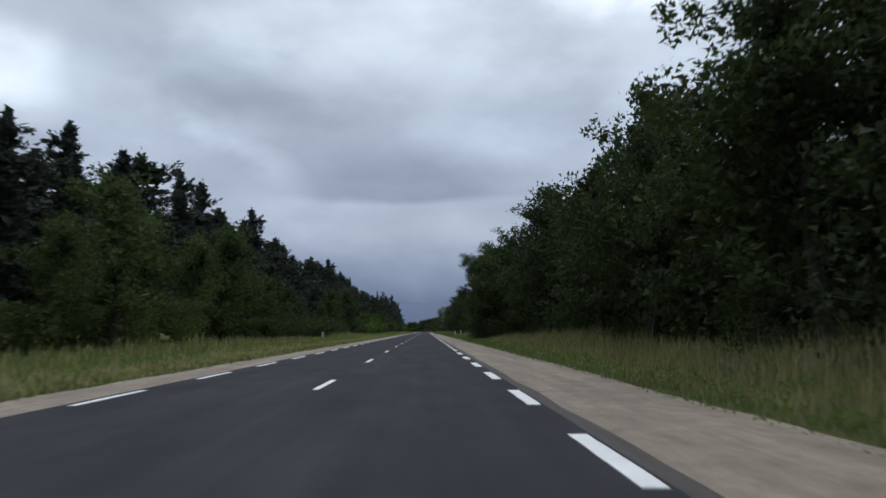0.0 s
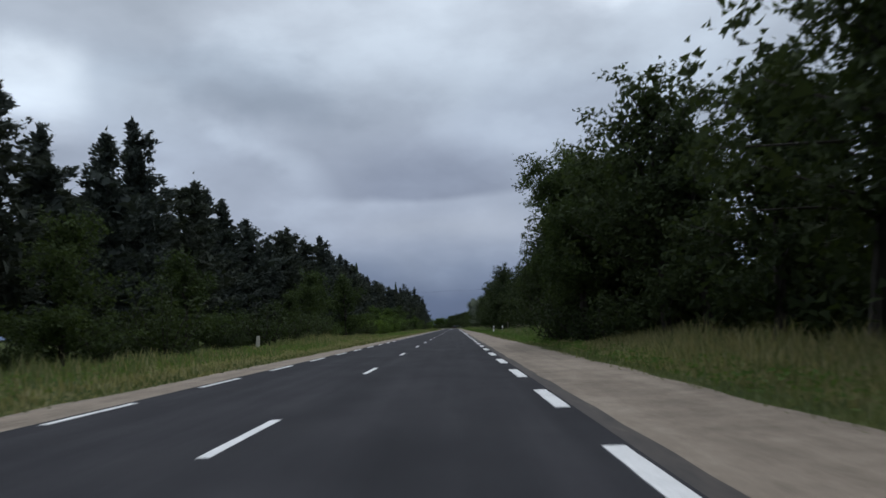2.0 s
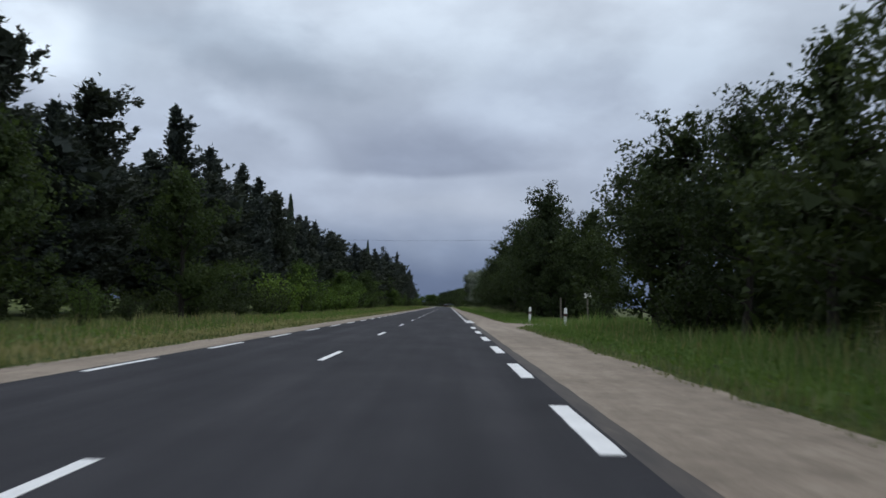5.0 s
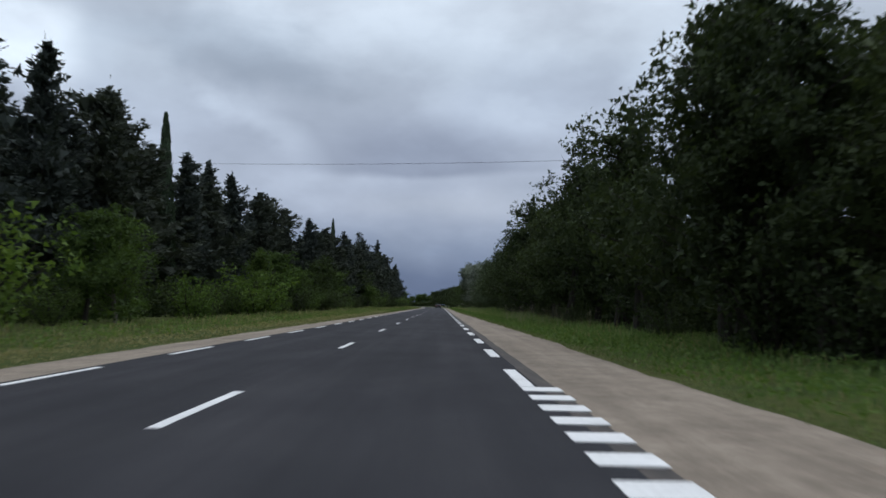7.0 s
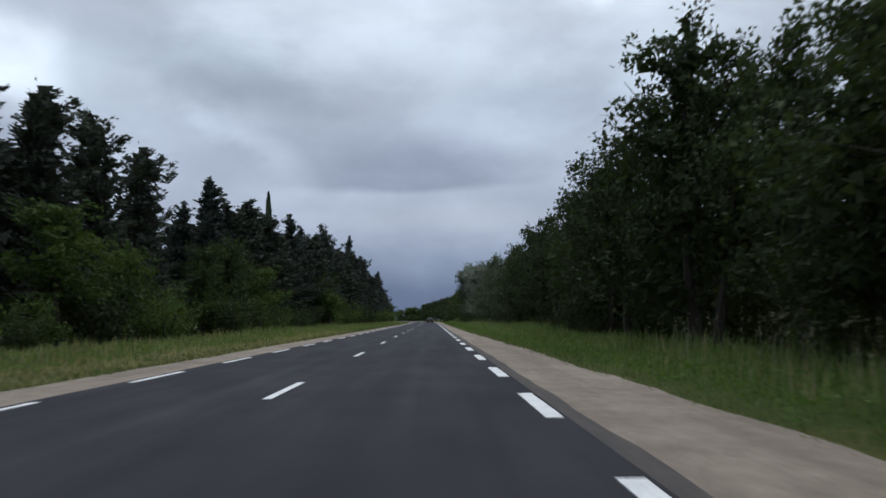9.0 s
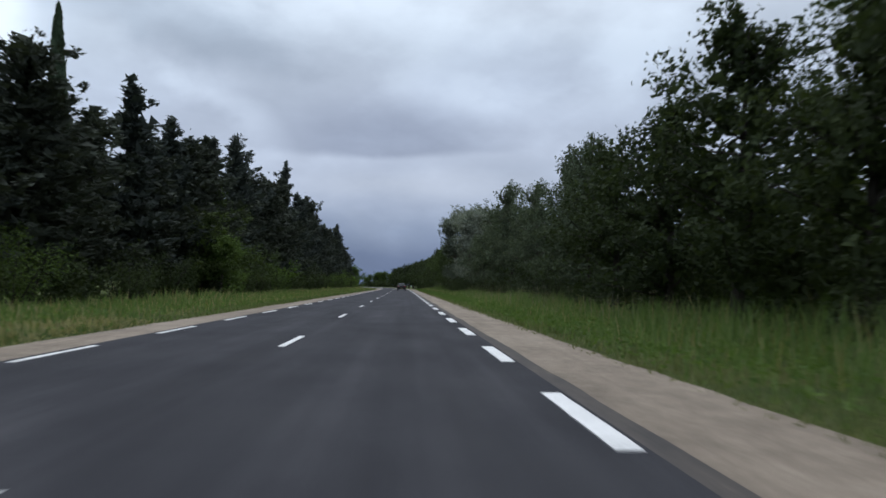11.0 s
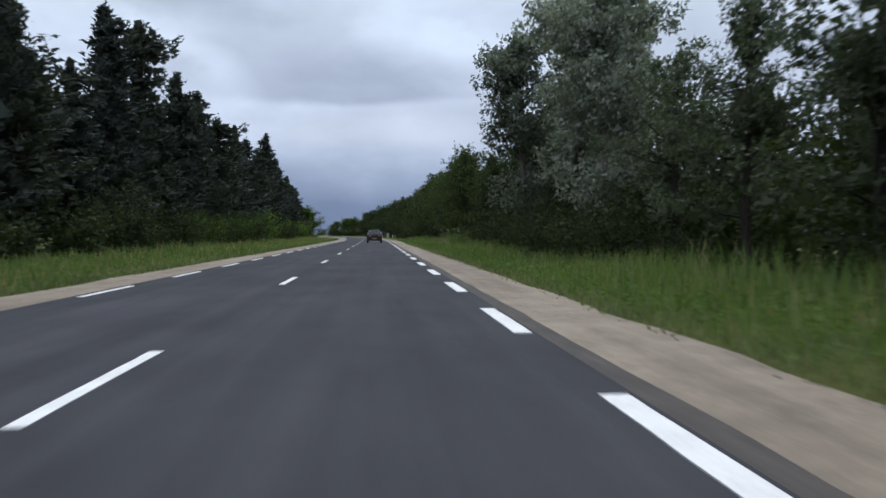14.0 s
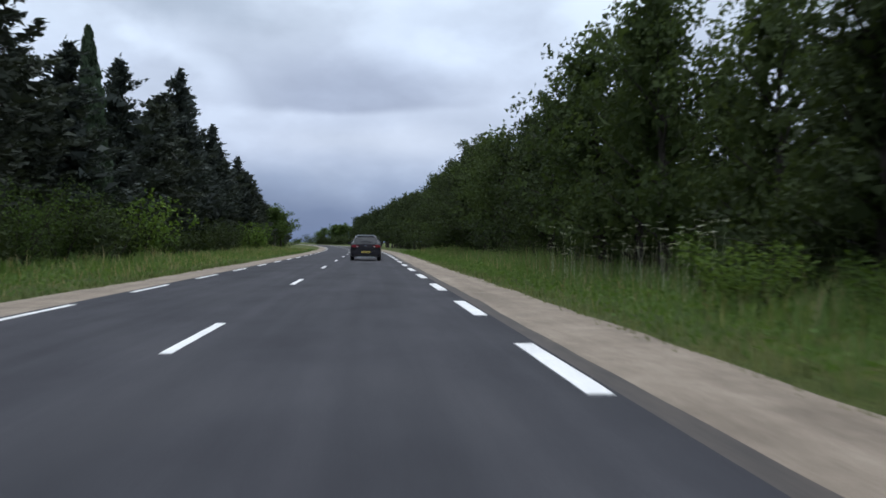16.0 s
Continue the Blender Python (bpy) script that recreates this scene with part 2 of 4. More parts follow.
STRAW = foliage("dry_grass_heads", (0.12, 0.108, 0.052), (0.26, 0.235, 0.125), (0.42, 0.38, 0.23), 0.35, 0.8)
BARK_DARK = bark("dark_bark", (0.012, 0.010, 0.008), (0.038, 0.032, 0.026))
BARK_GREY = bark("grey_bark", (0.045, 0.040, 0.036), (0.14, 0.125, 0.105))


# ---- shape tools ----
BEND_Y, BEND_R = 447.7, 1394.6


def bend(y):
    """How far the road's line has swung to the left at y."""
    d = max(0.0, y - BEND_Y)
    return -d * d / (2 * BEND_R)


def heading(y):
    return math.atan(max(0.0, y - BEND_Y) / BEND_R)


def ground_z(x, y):
    a = min(1.0, max(0.0, (abs(x) - 5.0) / 6.0))
    if x > 0:
        a *= min(1.0, max(0.0, (abs(y - 165.3) - 13.6) / 11.4))
    return -0.035 + a * 0.12 * noise.noise((x * 0.11, y * 0.11, 3.1))


def part(name, bm, mat, parent=None, label=""):
    me = bpy.data.meshes.new(name)
    bm.to_mesh(me)
    bm.free()
    me.materials.append(mat)
    ob = new(name, me)
    ob.parent = parent
    if label:
        ob["label"] = label
    return ob


def raw_mesh(name, verts, faces, mat):
    """A mesh from numpy arrays: verts (n, 3), faces (m, k)."""
    me = bpy.data.meshes.new(name)
    n, (m, k) = len(verts), faces.shape
    me.vertices.add(n)
    me.vertices.foreach_set("co", np.asarray(verts, np.float32).ravel())
    me.loops.add(m * k)
    me.loops.foreach_set("vertex_index", np.asarray(faces, np.int32).ravel())
    me.polygons.add(m)
    me.polygons.foreach_set("loop_start", np.arange(0, m * k, k, dtype=np.int32))
    me.update(calc_edges=True)
    me.materials.append(mat)
    return me


def strip(name, y0, y1, step, xs, zs, mat, follow=True, wobble=None):
    """A long sheet along the road: xs may be functions of y."""
    ys = np.arange(y0, y1 + step * 0.5, step)
    bm = bmesh.new()
    rows = []
    for y in ys:
        row = []
        for i, (x, z) in enumerate(zip(xs, zs)):
            xx = x(y) if callable(x) else x
            if wobble and wobble[i]:
                xx += wobble[i] * noise.noise((y * 0.35, i * 7.7, 1.3)) + 0.6 * wobble[i] * noise.noise((y * 1.7, i * 3.1, 5.3))
            row.append(bm.verts.new((xx + (bend(y) if follow else 0), y, z)))
        rows.append(row)
    for a, b in zip(rows, rows[1:]):
        for i in range(len(xs) - 1):
            bm.faces.new((a[i], a[i + 1], b[i + 1], b[i]))
    return part(name, bm, mat)


def interp(y, table):
    return float(np.interp(y, [a for a, _ in table], [b for _, b in table]))


# ---- ground, road and shoulders ----
X_MID, X_RIGHT, X_LEFT = -2.131, 1.422, -5.08
ROAD_Y0, ROAD_Y1 = -60.0, 1000.0

SHOULDER_OUT = [(-60, 4.1), (34, 4.1), (136, 3.9), (216, 3.6), (295, 3.08), (1000, 3.05)]


def build_ground():
    xs = [-1800, -600, -200, -90, -50, -32, -24, -19, -15, -12, -9.5, -7.5, -6, -4, 0, 1.5, 3, 4.5, 6, 7.5, 9.5, 12, 15, 19, 24, 32, 50, 90, 200, 600, 1800]
    ys = [-1500, -400, -60] + list(np.arange(-20, 540, 4.0)) + [560, 600, 640, 700, 850, 1100, 1600, 2600]
    bm = bmesh.new()
    rows = [[bm.verts.new((x, y, ground_z(x, y) if abs(x) < 60 else -0.05)) for x in xs] for y in ys]
    for a, b in zip(rows, rows[1:]):
        for i in range(len(xs) - 1):
            bm.faces.new((a[i], a[i + 1], b[i + 1], b[i]))
    ob = part("ground", bm, TURF)
    for p in ob.data.polygons:
        p.use_smooth = True
    return tagged(ob, "grassy verge and field ground beside the road", "ground", kind="structure")


build_ground()
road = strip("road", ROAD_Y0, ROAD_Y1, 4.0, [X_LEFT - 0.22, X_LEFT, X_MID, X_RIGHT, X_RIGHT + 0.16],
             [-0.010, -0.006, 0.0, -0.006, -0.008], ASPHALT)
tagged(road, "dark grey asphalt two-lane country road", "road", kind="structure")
edge_strip = strip("road_edge", ROAD_Y0, ROAD_Y1, 1.0, [X_RIGHT + 0.16, X_RIGHT + 0.40], [-0.008, -0.016], EDGE, wobble=[0, 0.05])
tagged(edge_strip, "brown dirty crumbling edge of the asphalt", "road edge", kind="structure")
shoulder_r = strip("shoulder", ROAD_Y0, ROAD_Y1, 1.0, [X_RIGHT + 0.30, X_RIGHT + 1.2, lambda y: interp(y, SHOULDER_OUT)],
                   [-0.020, -0.014, -0.020], GRAVEL, wobble=[0, 0, 0.16])
tagged(shoulder_r, "pale beige gravel shoulder beside the asphalt", "shoulder", kind="structure")
shoulder_l = strip("shoulder", ROAD_Y0, ROAD_Y1, 1.0, [-6.45, X_LEFT - 0.12], [-0.018, -0.016], GRAVEL, wobble=[0.16, 0.05])
tagged(shoulder_l, "narrow pale gravel shoulder along the grass", "shoulder", kind="structure")


def dash_mesh(name, length, width):
    bm = bmesh.new()
    n = 6
    rows = []
    for i in range(n + 1):
        rows.append([bm.verts.new((s * width / 2 + random.uniform(-0.006, 0.006), length * i / n, 0.004)) for s in (-1, 1)])
    for a, b in zip(rows, rows[1:]):
        bm.faces.new((a[0], a[1], b[1], b[0]))
    low = bmesh.ops.extrude_face_region(bm, geom=bm.faces[:])
    for v in [g for g in low["geom"] if isinstance(g, bmesh.types.BMVert)]:
        v.co.z -= 0.012
    bmesh.ops.recalc_face_normals(bm, faces=bm.faces[:])
    me = bpy.data.meshes.new(name)
    bm.to_mesh(me)
    bm.free()
    me.materials.append(PAINT)
    return me


CENTRE_DASH, EDGE_DASH, LEFT_DASH = dash_mesh("lane_dash", 3.0, 0.12), dash_mesh("edge_dash", 3.0, 0.20), dash_mesh("edge_dash", 3.0, 0.11)


def dashes(me, x, y0, y1, period):
    y = y0
    while y < y1:
        ob = new("road_marking", me)
        ob.parent = road
        ob.location = (x + bend(y + 1.5), y, 0.0)
        ob.rotation_euler = (0, 0, heading(y + 1.5))
        y += period


dashes(CENTRE_DASH, X_MID, 15.29 - 13.0 * 4, 800, 13.0)
dashes(EDGE_DASH, X_RIGHT, -0.63 - 6.5 * 7, 159, 6.5)
dashes(EDGE_DASH, X_RIGHT, 0.02 + 6.5 * 27, 705, 6.5)
dashes(LEFT_DASH, X_LEFT, -1.02 - 6.5 * 7, 705, 6.5)



def give_way_bars():
    """The broken give-way line across the mouth of the side road."""
    me = dash_mesh("give_way_bar", 0.5, 0.5)
    for i in range(8):
        ob = new("give_way_bar", me)
        ob.parent = road
        ob.location = (1.58, 168.0 + 1.0 * i, -0.003)


give_way_bars()


# ---- trees ----
def rng_dirs(rng, n):
    v = rng.normal(size=(n, 3))
    return v / np.linalg.norm(v, axis=1, keepdims=True)


def leaf_cards(rng, centres, outward, length, width, droop=0.2, fold=0.15, along=0.0, axis=None):
    """Small three-cornered leaf sprays, turned every way, at the centres."""
    n = len(centres)
    d = rng_dirs(rng, n) + outward * 0.7
    if axis is not None:
        d = d * (1 - along) + axis * along * 1.6
    d[:, 2] -= droop
    d /= np.linalg.norm(d, axis=1, keepdims=True)
    s = np.cross(d, rng_dirs(rng, n))
    s /= np.maximum(np.linalg.norm(s, axis=1, keepdims=True), 1e-6)
    u = np.cross(s, d)
    ln = (length * rng.uniform(0.6, 1.35, n))[:, None]
    wd = (width * rng.uniform(0.6, 1.3, n))[:, None]
    a = centres - d * ln * 0.5
    t = centres + d * ln * 0.5
    a = a + u * wd * fold
    k = rng.uniform(0.0, 0.55, n)[:, None] * ln
    v = np.stack([a + s * wd * 0.6 + d * k, t, a - s * wd * 0.6 + d * (0.55 * ln - k)], 1).reshape(-1, 3)
    f = np.arange(n * 3).reshape(-1, 3)
    return v, f


def tube(bm, pts, radii, sides=6):
    rings = []
    for i, (p, r) in enumerate(zip(pts, radii)):
        p = Vector(p)
        d = (Vector(pts[min(i + 1, len(pts) - 1)]) - Vector(pts[max(i - 1, 0)])).normalized()
        q = d.to_track_quat("Z", "Y")
        rings.append([bm.verts.new(p + q @ Vector((r * math.cos(6.2832 * k / sides), r * math.sin(6.2832 * k / sides), 0))) for k in range(sides)])
    for a, b in zip(rings, rings[1:]):
        for k in range(sides):
            bm.faces.new((a[k], a[(k + 1) % sides], b[(k + 1) % sides], b[k]))
    bm.faces.new(rings[-1])


def limb(rng, start, direction, length, steps=5, curve=0.25, rise=0.15):
    pts, p, d = [Vector(start)], Vector(start), Vector(direction).normalized()
    for _ in range(steps):
        d = (d + Vector(rng.normal(size=3)) * curve * 0.5 + Vector((0, 0, rise))).normalized()
        p = p + d * length / steps
        pts.append(p.copy())
    return pts


def tree_from(name, label, category, bm, bark_mat, leaf_v, leaf_f, leaf_mat):
    root = new(name)
    root.empty_display_size = 0.3
    part("trunk", bm, bark_mat, root)
    crown = new("crown", raw_mesh("crown", leaf_v, leaf_f, leaf_mat))
    crown.parent = root
    return tagged(root, label, category)


def broadleaf(seed, name, label, height, radius, leaves, leaf_mat, bark_mat, size=0.22, clear=0.16, airy=0.0, top=0.75, belly=0.0):
    """A tree with a forked trunk, limbs and clumps of leaves round the limbs' ends."""
    rng = np.random.default_rng(seed)
    bm = bmesh.new()
    base = height * clear
    stem = limb(rng, (0, 0, -0.15), (rng.normal() * 0.05, rng.normal() * 0.05, 1), height * 0.86, 7, 0.10, 0.25)
    r0 = 0.018 * height
    tube(bm, stem, [r0 * (1.25 - 1.05 * i / 7) for i in range(8)], 6)
    clumps = []
    n_limb = int(15 + height * 1.3)
    for i in range(n_limb):
        h = base + (height * 0.90 - base) * ((i + rng.uniform(0, 1)) / n_limb) ** 0.9
        k = min(6, int(h / (height * 0.86) * 7))
        s = stem[k].lerp(stem[k + 1], rng.uniform(0, 1))
        rel = (h - base) / (height - base)
        reach = radius * (1.05 - top * rel ** 1.7) * rng.uniform(0.72, 1.18)
        reach *= 1 - belly * (1 - min(1.0, rel * 1.5))
        az = 2.4 * i + rng.uniform(-0.5, 0.5)
        pts = limb(rng, s, (math.cos(az), math.sin(az), 0.30 + 0.8 * rel), reach, 5, 0.30, 0.06)
        tube(bm, [pts[0], pts[2], pts[5]], [r0 * 0.34, r0 * 0.22, r0 * 0.05], 3)
        for j in (2, 3, 4, 5):
            if rng.random() > airy * 0.6:
                clumps.append((np.array(pts[j]), (0.13 + 0.035 * j) * reach * rng.uniform(0.7, 1.15) + 0.22))
    for j in range(3):
        clumps.append((np.array(stem[7]) + rng.normal(size=3) * 0.3, 0.10 * height * rng.uniform(0.6, 0.9)))
    w = np.array([c[1] ** 2 for c in clumps])
    counts = rng.multinomial(leaves, w / w.sum())
    cs, outs = [], []
    for (c, r), n in zip(clumps, counts):
        # tufts of leaves at the twigs' ends, spread over the clump
        twigs = 5 + int(rng.integers(0, 3))
        d = rng_dirs(rng, twigs)
        tip = c + d * (r * rng.uniform(0.3, 1.0, twigs))[:, None] * np.array([1, 1, 0.8])
        pick = rng.integers(0, twigs, n)
        cs.append(tip[pick] + rng.normal(size=(n, 3)) * (0.125 * r + 0.04))
        outs.append(d[pick])
    cs, outs = np.concatenate(cs), np.concatenate(outs)
    keep = cs[:, 2] > 0.25
    v, f = leaf_cards(rng, cs[keep], outs[keep], size, size * 0.62)
    # coarse sprays in the heart of the crown
    n = int(leaves * 0.18 * (1 - 0.6 * airy))
    pick = rng.integers(0, len(cs), n)
    axis = np.array(stem)[np.minimum((np.clip(cs[pick, 2], 0, None) / (height * 0.86) * 7).astype(int), 7)]
    inner = axis + (cs[pick] - axis) * rng.uniform(0.12, 0.74, n)[:, None]
    inner[:, 2] = cs[pick, 2] - 0.02 * height
    v2, f2 = leaf_cards(rng, inner, outs[pick], size * 1.8, size * 1.6)
    v, f = np.concatenate([v, v2]), np.concatenate([f, f2 + len(v)])
    return tree_from(name, label, "tree", bm, bark_mat, v, f, leaf_mat)


def bush(seed, name, label, height, radius, leaves, leaf_mat, size=0.185):
    """A many-stemmed shrub, leafy to the ground."""
    rng = np.random.default_rng(seed)
    bm = bmesh.new()
    clumps = []
    for i in range(13):
        az = 2.4 * i + rng.uniform(-0.4, 0.4)
        out = radius * rng.uniform(0.25, 0.85)
        tall = height * rng.uniform(0.55, 0.97) * (1.05 - 0.35 * out / radius)
        d = Vector((math.cos(az) * out, math.sin(az) * out, tall))
        pts = limb(rng, (math.cos(az) * 0.2, math.sin(az) * 0.2, -0.1), d, d.length, 5, 0.22, 0.05)
        tube(bm, [pts[0], pts[2], pts[5]], [0.045, 0.03, 0.008], 3)
        for j in (1, 2, 3, 4, 5):
            clumps.append((np.array(pts[j]) + rng.normal(size=3) * 0.15, (0.34 - 0.02 * j) * radius * rng.uniform(0.75, 1.15)))
    w = np.array([c[1] ** 2 for c in clumps])
    counts = rng.multinomial(leaves, w / w.sum())
    cs, outs = [], []
    for (c, r), n in zip(clumps, counts):
        d = rng_dirs(rng, n)
        cs.append(c + d * (r * rng.uniform(0.2, 1.0, n) ** 0.5)[:, None])
        outs.append(d)
    cs, outs = np.concatenate(cs), np.concatenate(outs)
    keep = cs[:, 2] > 0.05
    v, f = leaf_cards(rng, cs[keep], outs[keep], size, size * 0.62)
    return tree_from(name, label, "shrub", bm, BARK_DARK, v, f, leaf_mat)


def conifer(seed, name, label, height, radius, sprays, leaf_mat, clear=0.10, ragged=0.25, flat_top=0.0, size=0.45, droop=-0.05, heart=1.0):
    """A pine or cedar: whorls of boughs on a straight trunk, each bough with flat sprays of needles."""
    rng = np.random.default_rng(seed)
    bm = bmesh.new()
    r0 = 0.016 * height
    lean = rng.normal(size=2) * 0.012 * height
    stem = [Vector((lean[0] * t * t, lean[1] * t * t, -0.15 + (height * (1 - 0.05 * flat_top) + 0.15) * t)) for t in np.linspace(0, 1, 9)]
    tube(bm, stem, [r0 * (1.15 - 1.1 * i / 8) for i in range(9)], 7)
    cs, outs, ax = [], [], []
    levels = int(height * 1.55)
    boughs = []
    swell = rng.uniform(0, 6.28, 2)
    for lv in range(levels):
        t = clear + (1 - clear) * (lv + rng.uniform(0, 0.65)) / levels
        if t > 0.985:
            continue
        prof = 1.12 * (1 - t) ** (0.62 if t < 0.85 else 0.70) * (1 - flat_top) + flat_top * min(1.0, (1 - t) * 4.5 + 0.25) * 0.85
        prof *= min(1.0, 0.55 + 2.2 * (t - clear))
        prof *= rng.uniform(0.78, 1.15)
        for k in range(6):
            az = 1.0472 * k + lv * 0.9 + rng.uniform(-0.35, 0.35)
            reach = radius * prof * rng.uniform(1 - ragged * 1.6, 1 + ragged) * (1 + 0.26 * math.sin(az + swell[0] + 7 * t) + 0.20 * math.sin(2 * az + swell[1] - 15 * t))
            if reach < 0.18:
                continue
            boughs.append((t, az, reach))
    total = sum(b[2] for b in boughs)
    for t, az, reach in boughs:
        i = min(7, int(t * 8))
        s = stem[i].lerp(stem[i + 1], t * 8 - i)
        up = 0.05 + 0.55 * t + rng.uniform(-0.12, 0.12)
        pts = limb(rng, s, (math.cos(az), math.sin(az), up + droop), reach, 4, 0.14, 0.10)
        if reach > 1.3 and rng.random() < (1.0 if clear > 0.3 else 0.15):
            tube(bm, pts[::2], [r0 * 0.22, r0 * 0.14, r0 * 0.05], 3)
        n = max(4, int(sprays * reach / total))
        # tufts of needles along the bough, thickest towards its end
        tufts = 3 + int(3.2 * reach)
        pick = rng.integers(0, tufts, n)
        u = (rng.uniform(0.12, 1.0, tufts) ** 0.7)[pick]
        P = np.array(pts)
        seg = np.minimum((u * 4).astype(int), 3)
        fr = (u * 4 - seg)[:, None]
        p = P[seg] * (1 - fr) + P[seg + 1] * fr
        side = np.array([-math.sin(az), math.cos(az), 0])
        spread = rng.uniform(-1, 1, tufts)[pick] * 0.34 * reach * (1.1 - 0.7 * u)
        p = p + side * spread[:, None] + rng.normal(size=(n, 3)) * np.array([0.15, 0.15, 0.10])
        d = np.array([math.cos(az), math.sin(az), 0.15 + 0.35 * t])
        cs.append(p)
        outs.append(np.tile(d, (n, 1)) + side * (np.sign(spread) * 0.7)[:, None])
        ax.append(np.tile(d, (n, 1)))
    n = 30
    p = np.array(stem[8]) + rng.normal(size=(n, 3)) * np.array([0.12, 0.12, 0.35]) - np.array([0, 0, 0.35])
    cs.append(p)
    outs.append(np.tile(np.array([0, 0, 1.0]), (n, 1)) + rng.normal(size=(n, 3)) * 0.3)
    ax.append(np.tile(np.array([0, 0, 1.0]), (n, 1)))
    cs, outs, ax = np.concatenate(cs), np.concatenate(outs), np.concatenate(ax)
    v, f = leaf_cards(rng, cs, outs, size, size * 0.40, droop=0.0, fold=0.25, along=0.6, axis=outs)
    # coarse shaded sprays in the heart of the tree
    n = int(len(cs) * 0.18 * heart)
    pick = rng.integers(0, len(cs), n)
    axis = np.array(stem)[np.clip((cs[pick, 2] / height * 8).astype(int), 0, 8)]
    inner = axis + (cs[pick] - axis) * rng.uniform(0.1, 0.72, n)[:, None]
    inner[:, 2] = cs[pick, 2] - 0.01 * height
    v2, f2 = leaf_cards(rng, inner, outs[pick], size * 2.1, size * 1.5)
    v, f = np.concatenate([v, v2]), np.concatenate([f, f2 + len(v)])
    return tree_from(name, label, "tree", bm, BARK_DARK, v, f, leaf_mat)


def cypress(seed, name, label, height, radius, sprays):
    rng = np.random.default_rng(seed)
    bm = bmesh.new()
    tube(bm, [(0, 0, -0.1), (0, 0, height * 0.5), (0, 0, height * 0.93)], [0.16, 0.09, 0.02], 6)
    t = rng.uniform(0.02, 1.0, sprays) ** 0.9
    prof = np.minimum(1, 0.5 + t * 3) * (1 - t) ** 0.62
    az = rng.uniform(0, 6.2832, sprays)
    lump = 1 + 0.22 * np.sin(az * 3 + t * 17) * np.cos(t * 31)
    r = radius * prof * lump * rng.uniform(0.55, 1.0, sprays) ** 0.5
    p = np.stack([r * np.cos(az), r * np.sin(az), t * height], 1)
    o = np.stack([np.cos(az) * 0.3, np.sin(az) * 0.3, np.ones(sprays)], 1)
    v, f = leaf_cards(rng, p, o, 0.55, 0.2, droop=-0.5, fold=0.2, along=0.7, axis=o)
    return tree_from(name, label, "tree", bm, BARK_DARK, v, f, CYPRESS)


OAK_LABEL = "dark green broadleaf tree in the roadside belt"
OAKS = [broadleaf(11, "broadleaf_tree", OAK_LABEL, 10.0, 3.5, 6200, LEAF_OAK, BARK_DARK, size=0.23),
        broadleaf(12, "broadleaf_tree", OAK_LABEL, 10.0, 3.2, 6000, LEAF_OAK, BARK_DARK, size=0.23, clear=0.12),
        broadleaf(13, "broadleaf_tree", OAK_LABEL, 10.0, 3.9, 6700, LEAF_OAK, BARK_DARK, size=0.23, airy=0.3),
        broadleaf(14, "broadleaf_tree", OAK_LABEL, 10.0, 3.0, 6300, LEAF_OAK, BARK_DARK, clear=0.2, airy=0.6, top=0.6)]
HOLM_LABEL = "grey-green oak tree with an uneven airy crown"
HOLMS = [broadleaf(15, "broadleaf_tree", HOLM_LABEL, 10.0, 3.3, 7400, LEAF_HOLM, BARK_GREY, size=0.19, clear=0.14, airy=0.35, top=0.62),
         broadleaf(16, "broadleaf_tree", HOLM_LABEL, 10.0, 3.0, 6900, LEAF_HOLM, BARK_DARK, size=0.19, clear=0.18, airy=0.55, top=0.6)]
BACK_OAKS = [broadleaf(17, "broadleaf_tree", OAK_LABEL, 10.0, 3.7, 2100, LEAF_OAK, BARK_DARK, size=0.40),
             broadleaf(18, "broadleaf_tree", OAK_LABEL, 10.0, 3.4, 2100, LEAF_OAK, BARK_DARK, size=0.40, clear=0.1)]
FRESH = [broadleaf(21, "broadleaf_tree", "fresh green young broadleaf tree beside the verge", 6.5, 2.6, 4300, LEAF_FRESH, BARK_GREY, size=0.20, clear=0.08),
         broadleaf(22, "broadleaf_tree", "fresh green young broadleaf tree beside the verge", 6.5, 2.3, 4300, LEAF_FRESH, BARK_DARK, size=0.20, clear=0.08, airy=0.3)]
OVERHANG = broadleaf(27, "broadleaf_tree", "large spreading green tree leaning over the verge", 12.0, 4.9, 24000, LEAF_MID, BARK_DARK, size=0.20, clear=0.16, top=0.5, belly=0.5)
ROUND = broadleaf(24, "broadleaf_tree", "rounded mid-green broadleaf tree in front of the conifers", 9.0, 3.4, 6300, LEAF_MID, BARK_DARK, size=0.22, clear=0.06)
POPLARS = [broadleaf(31, "poplar_tree", "pale silvery poplar tree with airy crown", 10.5, 3.0, 9500, LEAF_PALE, BARK_GREY, size=0.19, clear=0.22, airy=0.3, top=0.5, belly=0.45),
           broadleaf(32, "poplar_tree", "pale silvery poplar tree with airy crown", 10.5, 2.6, 8500, LEAF_PALE, BARK_GREY, size=0.19, clear=0.22, airy=0.4, top=0.5, belly=0.45)]
BUSHES = [bush(41, "shrub", "dense dark green shrub at the wood's edge", 3.4, 2.0, 2250, LEAF_OAK, size=0.165),
          bush(42, "shrub", "bright green shrub at the wood's edge", 3.0, 1.8, 2400, LEAF_BRIGHT, size=0.165),
          bush(43, "shrub", "bright green shrub at the wood's edge", 4.2, 2.1, 3400, LEAF_FRESH, size=0.13)]
BACK_BUSH = bush(47, "shrub", "dense dark undergrowth shrub between the trees", 4.5, 2.8, 800, LEAF_OAK, size=0.38)
